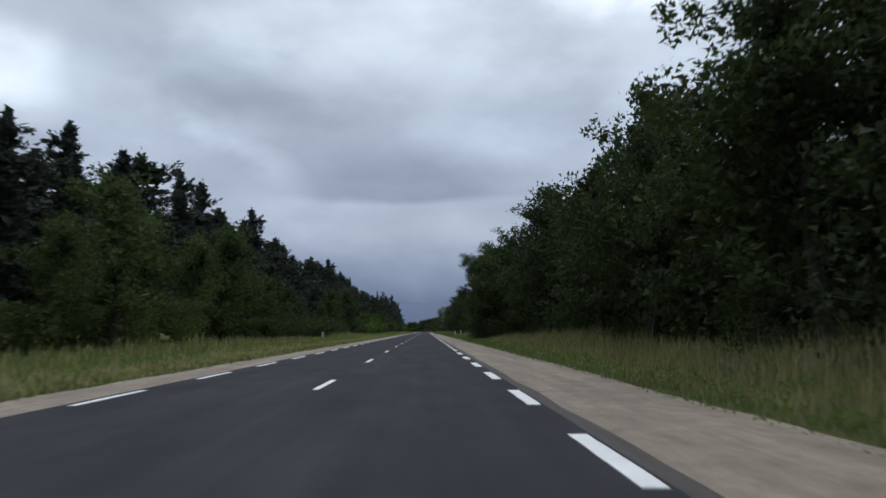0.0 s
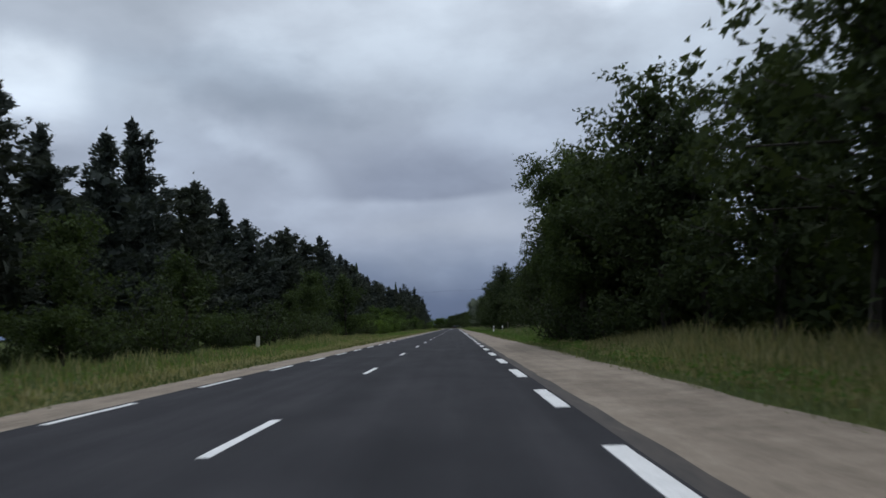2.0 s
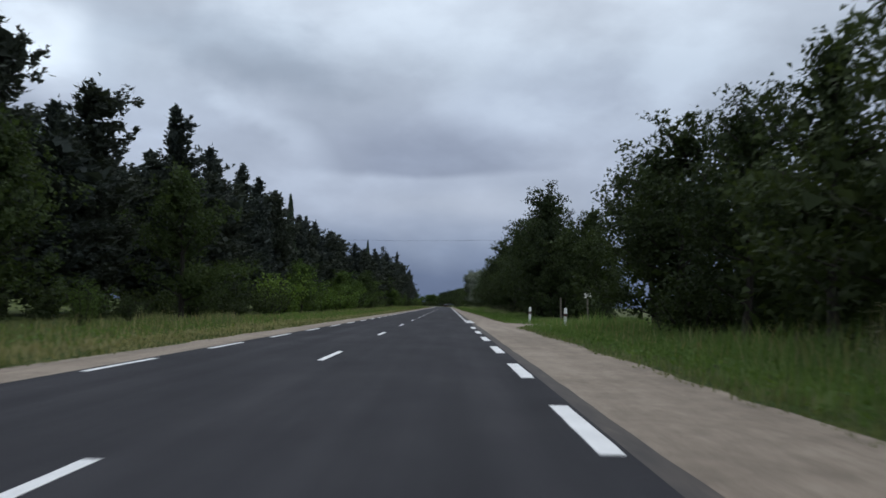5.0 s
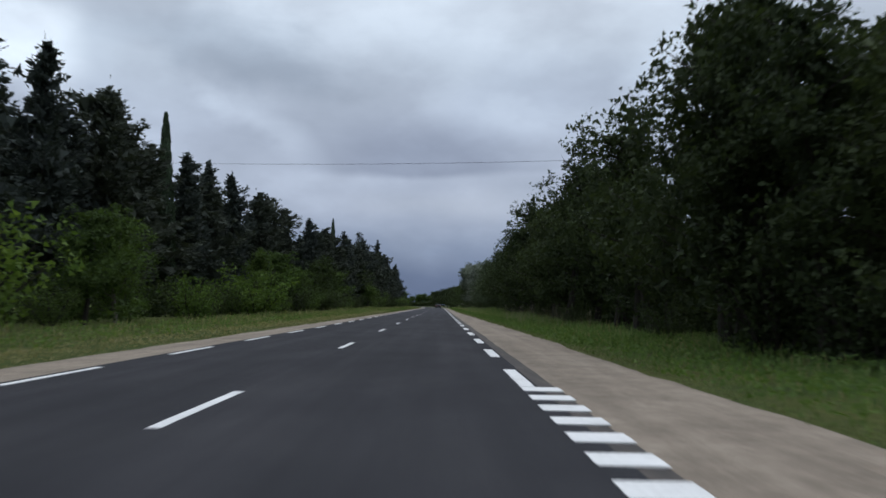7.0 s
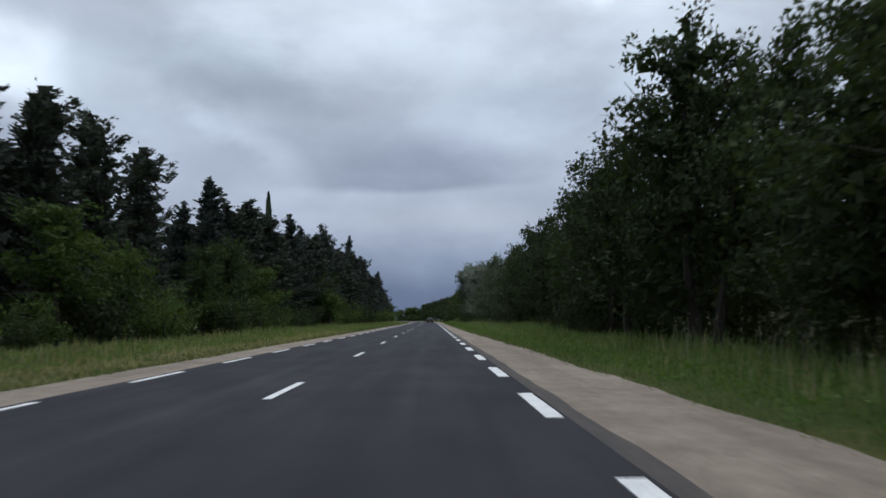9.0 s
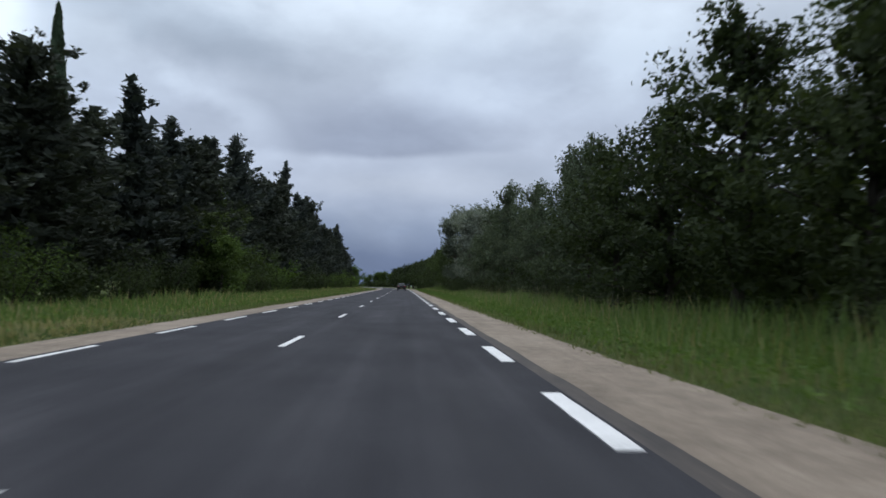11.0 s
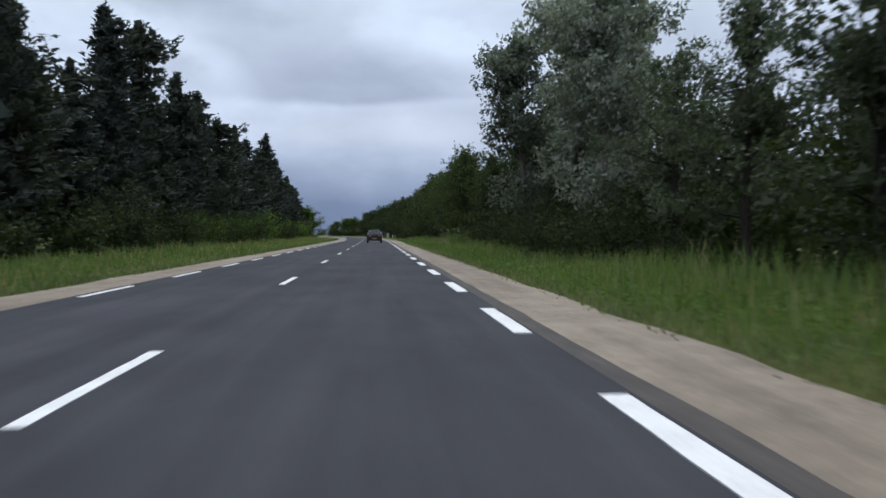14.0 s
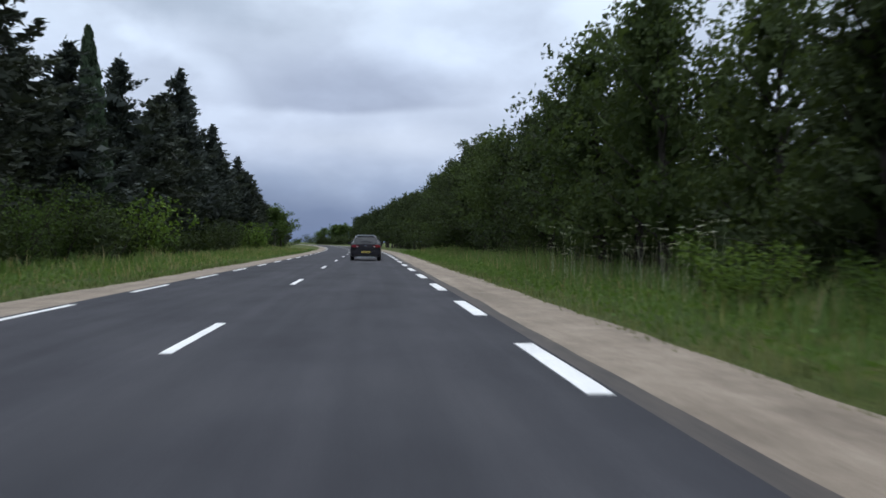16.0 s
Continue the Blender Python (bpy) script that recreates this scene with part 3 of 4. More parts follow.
PINES = [conifer(51, "conifer_tree", "tall dark conifer with ragged layered boughs", 14.0, 3.9, 5800, NEEDLE),
         conifer(52, "conifer_tree", "tall dark conifer with ragged layered boughs", 14.0, 3.6, 5600, NEEDLE, clear=0.05, ragged=0.35),
         conifer(53, "conifer_tree", "dark flat-topped conifer with spreading boughs", 14.0, 4.0, 5400, NEEDLE_WARM, flat_top=0.45, ragged=0.3),
         conifer(54, "conifer_tree", "tall dark conifer with ragged layered boughs", 14.0, 3.2, 5200, NEEDLE, clear=0.12, ragged=0.4),
         conifer(55, "conifer_tree", "dark flat-topped conifer with spreading boughs", 14.0, 3.5, 5200, NEEDLE_WARM, flat_top=0.3, ragged=0.4, clear=0.2)]
SCOTS = conifer(59, "conifer_tree", "tall open pine with bare trunk and sparse boughs", 17.0, 3.3, 2600, NEEDLE, clear=0.32, ragged=0.5, flat_top=0.15, size=0.44, heart=0.0)
BACK_PINES = [conifer(57, "conifer_tree", "tall dark conifer deeper in the wood", 14.0, 3.8, 1300, NEEDLE, size=1.15),
              conifer(58, "conifer_tree", "tall dark conifer deeper in the wood", 14.0, 3.5, 1300, NEEDLE_WARM, size=1.15, flat_top=0.25)]
SPIRE = cypress(61, "cypress_tree", "slim dark cypress rising above the pines", 14.0, 0.95, 2600)
PROTOTYPES = OAKS + HOLMS + BACK_OAKS + FRESH + [OVERHANG, ROUND] + POPLARS + BUSHES + [BACK_BUSH] + PINES + [SCOTS] + BACK_PINES + [SPIRE]
BASE_HEIGHT = {}
for ob_, h_ in zip(PROTOTYPES, [10] * 8 + [6.5] * 2 + [12.0, 9.0] + [10.5] * 2 + [3.4, 3.0, 4.2, 4.5] + [14] * 5 + [17] + [14] * 2 + [14]):
    BASE_HEIGHT[ob_.name] = h_
USED = set()
THICKET = {}


def plant(proto, x, y, height, wide=1.0, turn=None, group=""):
    """Sets a tree at x from the road's line and y along it: the prototype itself the first time, then copies."""
    s = height / BASE_HEIGHT[proto.name]
    a = random.uniform(0, 360) if turn is None else turn
    m = pose(x + bend(y), y, ground_z(x, y), random.uniform(-2, 2), random.uniform(-2, 2), a)
    if proto is BACK_BUSH:
        THICKET.setdefault(group, []).append(np.array(m @ Matrix.Diagonal((s * wide, s * wide, s, 1))))
        return None
    if proto.name not in USED:
        USED.add(proto.name)
        proto.matrix_basis = m
        ob = proto
    else:
        ob = copy_thing(proto, m)
    ob.scale = (s * wide, s * wide, s)
    if group:
        ob["group"] = group
    return ob


random.seed(7)
GROUP_L, GROUP_R, GROUP_B = "conifers of the roadside wood", "broadleaf trees of the roadside belt", "shrubs at the wood's edge"


def left_line(y):
    return interp(y, [(-20, -21.5), (148, -21.5), (239, -20.0), (307, -17.5), (364, -15.5), (477, -16.0), (545, -14.2), (636, -14.0)])


# the conifers that stand out of the wood: place along the road, height, which kind
OUTSTANDING = [(42, 11.9, 3), (50, 13.2, 0), (58, 13.5, 1), (63, 14.2, 2), (71, 14.5, 0), (79, 14.9, 1), (84.5, 13.2, 2), (91, 12.3, 3), (99, 14.0, 1), (104, 15.9, 0),
               (114, 13.6, 2), (120, 13.8, 1), (124.5, 13.4, 0), (134, 13.0, 1), (147, 12.0, 3), (152, 13.7, 2), (156.5, 14.4, 4), (166, 14.0, 2), (182, 16.2, 0), (192, 15.0, 1)]
OUTSTANDING += [(201, 14.8, 0), (208, 14.6, 1), (215, 14.1, 2), (219, 13.8, 4), (232, 12.8, 0), (239.5, 13.3, 3), (247, 13.6, 1), (253, 12.6, 2), (261, 13.2, 4), (267, 12.4, 2),
                (281, 12.6, 0), (286, 11.2, 4), (292, 12.4, 4), (300, 12.2, 2), (314, 13.5, 3), (329, 12.7, 4), (333.5, 13.4, 0), (343, 14.8, 1)]
OUTSTANDING += [(323, 13.0, 0), (326.5, 12.4, 2), (347, 12.6, 4), (356, 13.0, 2), (361, 13.5, 4), (368.5, 16.3, 3), (387, 14.4, 0), (391, 14.4, 2), (402, 13.2, 3), (406.5, 12.6, 4), (410.5, 13.2, 0), (418, 12.1, 2), (429, 11.2, 1), (438, 12.4, 1), (446, 11.6, 4), (453, 14.6, 0), (458, 14.2, 1), (472, 12.8, 0), (488, 11.2, 3)]
for y, h, k in OUTSTANDING:
    plant(PINES[k], left_line(y) + random.uniform(-0.4, 0.4), y, h, random.uniform(0.92, 1.12) * 13.5 / h, group=GROUP_L)
plant(SCOTS, -18.0, 351.8, 17.0, group=GROUP_L)
for x, y, h, w in ((-20.4, 227.2, 15.2, 1.0), (-17.6, 304.0, 15.0, 0.9), (-16.1, 434.6, 13.4, 1.5), (-25.0, 376.0, 15.2, 1.0)):
    plant(SPIRE, x, y, h, w, group=GROUP_L)

# the wood behind and between them
LEFT_FILL = [(0, 11), (42, 11.2), (55, 12.5), (80, 13.2), (84, 13), (88, 9.8), (96, 10), (100, 12.5), (118, 12.8), (132, 11.5), (138, 9.8), (145, 8.6), (150, 11.5), (160, 12.5), (190, 13.2), (215, 12.8), (230, 11.6),
             (260, 12), (266, 9.8), (270, 11.4), (277, 10.0), (282, 10.8), (300, 11.2), (325, 11.3), (331, 10), (350, 11.5), (372, 12), (379, 10), (390, 11), (402, 9), (425, 10.5), (440, 9.2), (455, 11.5), (475, 11), (490, 10), (505, 8.5), (530, 6.8), (640, 8)]
random.seed(101)
y = 6.0
while y < 636:
    if min(abs(y - k[0]) for k in OUTSTANDING) > 2.4:
        plant(PINES[random.randrange(5)] if y < 470 else BACK_PINES[random.randrange(2)], left_line(y) + random.uniform(-1.8, 0.4), y, interp(y, LEFT_FILL) * random.uniform(0.88, 1.0), random.uniform(1.05, 1.3), group=GROUP_L)
    if y < 510:
        plant(BACK_PINES[random.randrange(2)], left_line(y) - random.uniform(4.5, 7.5), y + random.uniform(-2, 2), interp(y, LEFT_FILL) * random.uniform(0.85, 1.0), 1.35, group=GROUP_L)
    y += random.uniform(4.2, 5.6)

# rounded broadleaf trees standing out in front of the conifers
for y, x, h in ((24, -14.6, 5.4), (34, -14.8, 5.6), (41.5, -15.4, 8.6), (48, -16.0, 7.2), (57, -16.0, 7.4), (62, -15.2, 8.6), (70, -15.0, 5.9), (80, -15.4, 6.0), (95, -15.2, 5.8), (131, -16.6, 5.0),
                (143, -16.8, 8.0), (148.5, -17.2, 7.8), (166, -15.4, 8.8), (276, -15.4, 7.0), (270, -15.6, 6.2), (324, -15.0, 6.6), (330.5, -15.4, 9.4), (336, -15.6, 7.6)):
    plant(ROUND, x, y, h, random.uniform(0.95, 1.2), group=GROUP_B)
for y, x, h, k in ((113, -15.0, 4.4, 0), (137, -14.4, 3.6, 0), (190, -14.6, 4.6, 1), (198, -14.0, 5.0, 2), (204, -15.0, 5.6, 1), (213, -14.0, 3.2, 1), (236, -15.0, 5.8, 2), (231, -14.4, 4.6, 1), (247, -15.4, 6.4, 2), (252, -14.8, 4.8, 1),
                   (258, -14.6, 4.2, 2), (285, -14.8, 6.0, 2), (323, -13.4, 4.9, 1), (346, -13.2, 3.4, 2), (352, -14.0, 4.2, 1), (349, -13.6, 3.0, 2), (400, -13.4, 3.4, 1), (415, -12.9, 4.2, 2), (433, -13.4, 4.6, 1), (422, -13.6, 4.2, 2), (480, -13.0, 4.2, 1), (521, -13.4, 7.2, 1), (529, -13.0, 6.4, 2)):
    plant(FRESH[k - 1] if k and h > 4.7 else BUSHES[k], x, y, h, random.uniform(1.0, 1.3), group=GROUP_B)
random.seed(102)
y = 4.0
while y < 520:
    near = interp(y, [(0, -14.6), (230, -14.4), (330, -13.6), (390, -13.0), (520, -13.4)])
    plant(BUSHES[0 if random.random() < 0.8 else 2], near + random.uniform(-1.8, 0.6), y, random.choice((1.6, 2.2, 2.6, 3.2, 4.0)) * random.uniform(0.85, 1.15), random.uniform(0.9, 1.3), group=GROUP_B)
    y += random.uniform(4.5, 11.0)

# the broadleaf belt on the other side, its front row and what stands behind
RIGHT_NEAR = [(0, 10.5), (17, 10.5), (21, 8.6), (30, 8.8), (34, 10.0), (39, 10.2), (47, 10.0), (54, 10.2), (58, 10.4), (66, 9.8), (70, 9.2), (77, 9.2), (84, 8.6), (96, 7), (114, 6.6), (118, 9.4), (124, 8.8), (130, 8.2), (137, 7.7), (146, 7.6), (158, 7.8), (178, 6.6), (183, 8)]
RIGHT_FAR = [(190, 8.2), (195, 5.4), (200, 8.0), (206, 7.4), (212, 9.0), (218, 8.6), (224, 8.2), (232, 8.4), (238, 9.4), (246, 8.3), (254, 8.8), (262, 8.2), (284, 8.4), (304, 6.8), (312, 6.8), (316, 5.2), (322, 5.4), (328, 7.8), (338, 8.6), (345, 7.8),
             (349, 8.6), (353, 7.4), (361, 7.4), (384, 8), (393, 6.4), (400, 7.4), (414, 8.6), (424, 8.2), (440, 8.8), (455, 9.6), (480, 9.2), (640, 8.8)]
RIGHT_HEIGHT = RIGHT_NEAR + RIGHT_FAR


def right_gap(y):
    return 154.0 < y < 178.5 or 98 < y < 114.5 or 363 < y < 384 or 402 < y < 411


def right_kind(y):
    if y > 490:
        return BACK_OAKS[random.randrange(2)]
    if y > 385:
        return (OAKS[0], ROUND, OAKS[1])[random.randrange(3)]
    if y > 297:
        return HOLMS[random.randrange(2)]
    return OAKS[random.randrange(4)]


random.seed(103)
y = 2.0
while y < 636:
    if not right_gap(y):
        x = interp(y, [(0, 8.6), (36, 8.8), (41, 9.4), (56, 9.4), (93, 9.2), (114, 8.8), (297, 8.7), (308, 9.8), (350, 9.8), (375, 8.3), (636, 8.4)])
        plant(right_kind(y), x + random.uniform(-0.5, 0.7), y, interp(y, RIGHT_HEIGHT) * random.uniform(0.93, 1.04), random.uniform(0.92, 1.12), group=GROUP_R)
    y += random.uniform(4.6, 6.2)
random.seed(104)
y = 0.0
while y < 490:
    if not 150 < y < 186 and not 93 < y < 116:
        plant(BACK_OAKS[random.randrange(2)], 13.2 + random.uniform(-1, 1.6), y, interp(y, RIGHT_HEIGHT) * random.uniform(0.8, 0.98), random.uniform(1.0, 1.25), group=GROUP_R)
    y += random.uniform(5.2, 7.0)
random.seed(105)
y = 4.0
while y < 540:
    if not right_gap(y):
        plant(BUSHES[0], 8.0 + random.uniform(-0.3, 1.2), y, random.uniform(1.6, 3.0), random.uniform(1.0, 1.3), group=GROUP_B)
    y += random.uniform(12.0, 24.0) if y < 297 else random.uniform(6.0, 12.0)
random.seed(106)
for y, x, h, k in ((56.5, 8.2, 10.6, 3), (62.5, 8.6, 11.6, 3), (117.5, 8.7, 10.9, 3), (121.5, 10.2, 10.4, 3), (181.5, 8.2, 8.0, 1), (92.8, 7.9, 10.4, 1), (94.8, 8.0, 10.2, 0), (97.4, 9.0, 9.4, 0), (386.0, 9.8, 8.6, 0), (391.0, 11.2, 8.6, 1), (384.5, 12.2, 8.8, 0), (396.0, 10.8, 8.2, 1), (187.0, 11.8, 9.6, 1), (182.5, 11.8, 7.4, 0), (149.5, 11.6, 8.6, 0), (152.0, 9.0, 7.6, 1), (185, 8.6, 10.8, 2), (189.5, 8.8, 10.4, 0), (180, 10.2, 6.6, 1), (200.5, 9.3, 10.0, 3), (214.0, 7.7, 10.9, 3), (206.5, 9.6, 9.4, 0), (228.0, 10.0, 9.6, 0), (238, 8.4, 10.4, 2), (37, 9.6, 11.8, 3), (79, 8.2, 10.6, 2), (84, 10.4, 9.6, 1), (88, 8.0, 7.4, 0), (255, 9.6, 8.8, 3)):
    plant(OAKS[k], x, y, h, random.uniform(0.9, 1.05), group=GROUP_R)
for y, x, h, k in ((338, 9.6, 10.6, 0), (349.0, 10.6, 10.8, 1), (310.5, 9.8, 9.6, 1), (304.5, 9.8, 9.2, 1), (326.0, 9.8, 9.3, 0)):
    plant(HOLMS[k], x, y, h, 0.9, group=GROUP_R)
plant(OVERHANG, 6.1, 86.0, 8.6, 1.22, group=GROUP_R)
plant(OAKS[0], 10.2, 19.0, 9.8, 1.0, 40, group=GROUP_R)
plant(OAKS[1], 10.8, 24.5, 9.6, 1.0, 210, group=GROUP_R)
plant(OVERHANG, 7.4, 94.0, 10.2, 0.95, group=GROUP_R)
for y, x, h, k in ((366, 8.3, 10.6, 0), (370.5, 8.6, 12.2, 1), (377, 7.3, 11.2, 0), (371.0, 11.0, 12.6, 1), (379.5, 9.6, 10.4, 1), (376.0, 11.8, 11.6, 0)):
    plant(POPLARS[k], x, y, h, 1.0, group=GROUP_R)
for y, x, h in ((406.0, 7.6, 8.3), (402.5, 9.0, 7.4), (410.0, 8.2, 8.2), (96.4, 8.5, 9.6), (93.4, 8.7, 9.6)):
    plant(ROUND, x, y, h, 0.92, group=GROUP_R)
for x, y, h in ((6.2, 85.4, 2.6), (7.0, 83.0, 3.0), (5.6, 92.5, 3.4), (6.6, 89.5, 3.6), (7.4, 94.5, 4.4), (6.4, 96.0, 3.0)):
    plant(BUSHES[0], x, y, h, 1.1, group=GROUP_B)
for y in (362, 364.6, 367.5, 370.5, 373.5, 376.6, 379.6, 382.5):
    plant(BUSHES[0], 7.3 + random.uniform(-0.3, 0.6), y, random.uniform(2.4, 3.6), 1.1, group=GROUP_B)
for x, y, h, k in ((5.9, 397.3, 1.5, 1), (6.7, 400.2, 1.7, 1), (6.5, 394.3, 1.2, 1), (5.6, 107.4, 1.1, 1), (6.4, 110.2, 1.3, 2), (8.8, 109.1, 4.4, 0), (9.0, 103.2, 3.6, 0), (9.6, 99.5, 4.6, 0), (7.6, 100.2, 2.1, 1)):
    plant(BUSHES[k], x, y, h, 1.25, group=GROUP_B)

# undergrowth that closes both woods
for x, y, h in ((9.3, 181.8, 4.2), (10.9, 182.6, 4.2), (8.0, 183.5, 4.0), (12.4, 184.0, 4.2), (9.9, 179.1, 2.8), (11.6, 179.6, 2.6), (8.4, 180.2, 3.2)):
    plant(BUSHES[0], x, y, h, 0.95, group=GROUP_B)
random.seed(107)
y = 1.0
while y < 490:
    if 95 < y < 118:
        plant(BACK_BUSH, 12.0 + random.uniform(-0.6, 0.8), y, random.uniform(3.2, 4.2), 1.2, group=GROUP_B)
        plant(BACK_BUSH, 15.0, y + 1.5, random.uniform(3.4, 4.6), 1.2, group=GROUP_B)
    elif not 153 < y < 183:
        plant(BACK_BUSH, 10.6 + random.uniform(-0.6, 0.8), y, random.uniform(3.2, 4.8), 1.15, group=GROUP_B)
        if not 150 < y < 194:
            plant(BACK_BUSH, 14.0 + random.uniform(-0.6, 0.8), y + 2.0, random.uniform(4.4, 6.2), 1.2, group=GROUP_B)
    if y < 460:
        plant(BACK_BUSH, left_line(y) + 2.2 + random.uniform(-0.8, 0.8), y + 1.5, random.uniform(1.6, 3.2), 1.3, group=GROUP_B)
    y += random.uniform(3.8, 5.2)

# the clump of trees straight on, beyond the bend
for i in range(9):
    plant(FRESH[i % 2], -19.0 + 15 * (i / 8.0) - bend(727), 727 + random.uniform(-6, 10), 4.5 + 4.5 * math.sin(0.35 + 2.4 * i / 8), 1.35, group="far trees beyond the bend")
for i in range(14):
    plant(BACK_BUSH, -20.0 + 1.25 * i - bend(718), 718 + random.uniform(-3, 3), random.uniform(3.0, 4.4), 1.2, group="far trees beyond the bend")
    plant(BACK_BUSH, -120 + 8 * i - bend(932), 932 + random.uniform(-10, 10), random.uniform(4, 6.5), 1.9, group="far trees beyond the bend")


# ---- grass ----
GRASS_TALL = [(0, 1.1), (68, 1.0), (86, 0.6), (102, 0.6), (104, 1.1), (128, 1.1), (142, 0.8), (160, 0.75), (169, 0.45), (195, 0.4), (216, 0.6), (244, 0.65), (284, 0.95), (330, 0.8), (477, 0.85)]


def grass_field(name, label, seed, y0, y1, x_of, count, h_of, mat, width=0.028, skip=None):
    rng = np.random.default_rng(seed)
    ys = rng.uniform(y0, y1, count)
    ys.sort()
    lo_hi = np.array([x_of(v) for v in np.linspace(y0, y1, 200)])
    grid = np.linspace(y0, y1, 200)
    lo, hi = np.interp(ys, grid, lo_hi[:, 0]), np.interp(ys, grid, lo_hi[:, 1])
    u = rng.uniform(0, 1, count)
    xs = lo + (hi - lo) * u
    if skip is not None:
        keep = ~((ys > skip[0] - 0.9 * np.exp(-(xs - 2.6) / 2.6) * 4) & (ys < skip[1] + 4.8 * np.exp(-(xs - 2.6) / 2.6)))
        ys, xs, u = ys[keep], xs[keep], u[keep]
        count = len(ys)
    patch = 0.75 + 0.5 * np.abs(np.sin(ys * 0.35 + xs * 0.9) * np.sin(ys * 0.083 + 1.0)) + 0.12 * np.sin(ys * 1.9)
    along = np.interp(ys, [p for p, _ in GRASS_TALL], [q for _, q in GRASS_TALL])
    hs = h_of(u) * patch * along * rng.uniform(0.55, 1.2, count)
    bx = xs + np.array([bend(v) for v in ys])
    az = rng.uniform(0, 6.2832, count)
    lean = hs * rng.uniform(0.05, 0.55, count)
    w = width * rng.uniform(0.7, 1.6, count)
    base = np.stack([bx, ys, np.full(count, -0.06)], 1)
    sd = np.stack([np.cos(az), np.sin(az), np.zeros(count)], 1)
    la = az + rng.uniform(0.8, 2.3, count)
    ld = np.stack([np.cos(la), np.sin(la), np.zeros(count)], 1)
    up = np.array([0, 0, 1.0])
    m = base + up * (hs * 0.6)[:, None] + ld * (lean * 0.35)[:, None]
    t = base + up * hs[:, None] + ld * lean[:, None]
    v = np.stack([base - sd * (w * 0.6)[:, None], base + sd * (w * 0.6)[:, None], m + sd * (w * 0.5)[:, None], t, m - sd * (w * 0.5)[:, None]], 1).reshape(-1, 3)
    k = np.arange(count)[:, None] * 5
    f = np.concatenate([k + np.array([[0, 1, 2, 4]]), k + np.array([[4, 2, 3, 3]])], 1).reshape(-1, 4)
    quads = f[::2]
    tris = f[1::2][:, :3]
    me = bpy.data.meshes.new(name)
    me.vertices.add(len(v))
    me.vertices.foreach_set("co", v.astype(np.float32).ravel())
    loops = np.concatenate([quads, tris], 1).reshape(-1)
    me.loops.add(len(loops))
    me.loops.foreach_set("vertex_index", loops.astype(np.int32))
    starts = (np.arange(count)[:, None] * 7 + np.array([[0, 4]])).ravel()
    me.polygons.add(2 * count)
    me.polygons.foreach_set("loop_start", starts.astype(np.int32))
    me.update(calc_edges=True)
    me.materials.append(mat)
    return tagged(new(name, me), label, "grass", kind="stuff")


for mat_, y_a, y_b, n_, seed_ in ((GRASS_DULL, 2, 99, 17000, 1), (GRASS, 99, 477, 60000, 7)):
    grass_field("grass", "tall green meadow grass on the verge", seed_, y_a, y_b, lambda y: (interp(y, SHOULDER_OUT) + 0.15, 8.2), n_,
                lambda u: 0.14 + 0.86 * np.minimum(1, u * 1.3), mat_, 0.017, skip=(162.4, 168.1))
grass_field("dry_grass", "pale dry grass stalks among the verge grass", 2, 2, 477, lambda y: (interp(y, SHOULDER_OUT) + 1.2, 8.0), 9000,
            lambda u: 0.55 + 0.65 * u, STRAW, 0.016, skip=(162.4, 168.1))
for mat_, y_a, y_b, n_, seed_ in ((GRASS_DULL, 8, 267, 26000, 3), (GRASS, 267, 500, 24000, 10)):
    grass_field("grass", "tall green meadow grass on the verge", seed_, y_a, y_b, lambda y: (-12.8, -6.6), n_,
                lambda u: 0.75 - 0.55 * np.minimum(1, u * 1.2), mat_, 0.026)
grass_field("dry_grass", "pale dry grass stalks among the verge grass", 4, 8, 500, lambda y: (-12.5, -7.2), 12000,
            lambda u: 0.85 - 0.5 * u, STRAW, 0.02)
grass_field("dry_grass", "short dry khaki grass along the gravel", 5, 4, 284, lambda y: (-8.6, -6.5), 22000,
            lambda u: 0.30 - 0.16 * u, STRAW, 0.03)
grass_field("dry_grass", "tall khaki grass heads on the verge", 6, 2, 100, lambda y: (interp(y, SHOULDER_OUT) + 0.5, 8.0), 26000,
            lambda u: 0.22 + 0.95 * u, STRAW, 0.017)


grass_field("dry_grass", "sparse short grass creeping over the gravel's edge", 13, 2, 430, lambda y: (interp(y, SHOULDER_OUT) - 0.28, interp(y, SHOULDER_OUT) + 0.5), 13000,
            lambda u: 0.07 + 0.20 * u, GRASS_DULL, 0.022, skip=(162.4, 168.1))
grass_field("dry_grass", "sparse short grass creeping over the gravel's edge", 14, 8, 430, lambda y: (-6.9, -6.25), 10000,
            lambda u: 0.22 - 0.15 * u, GRASS_DULL, 0.026)
grass_field("grass", "meadow grass beside the side road", 11, 169.5, 195.5, lambda y: (8.0, 18.0), 9000,
            lambda u: 0.9 + 0.0 * u, GRASS, 0.02, skip=(162.4, 168.1))
grass_field("grass", "meadow grass beside the side road", 12, 138.6, 162, lambda y: (8.0, 20.0), 9000,
            lambda u: 0.7 + 0.0 * u, GRASS, 0.02, skip=(162.4, 168.1))


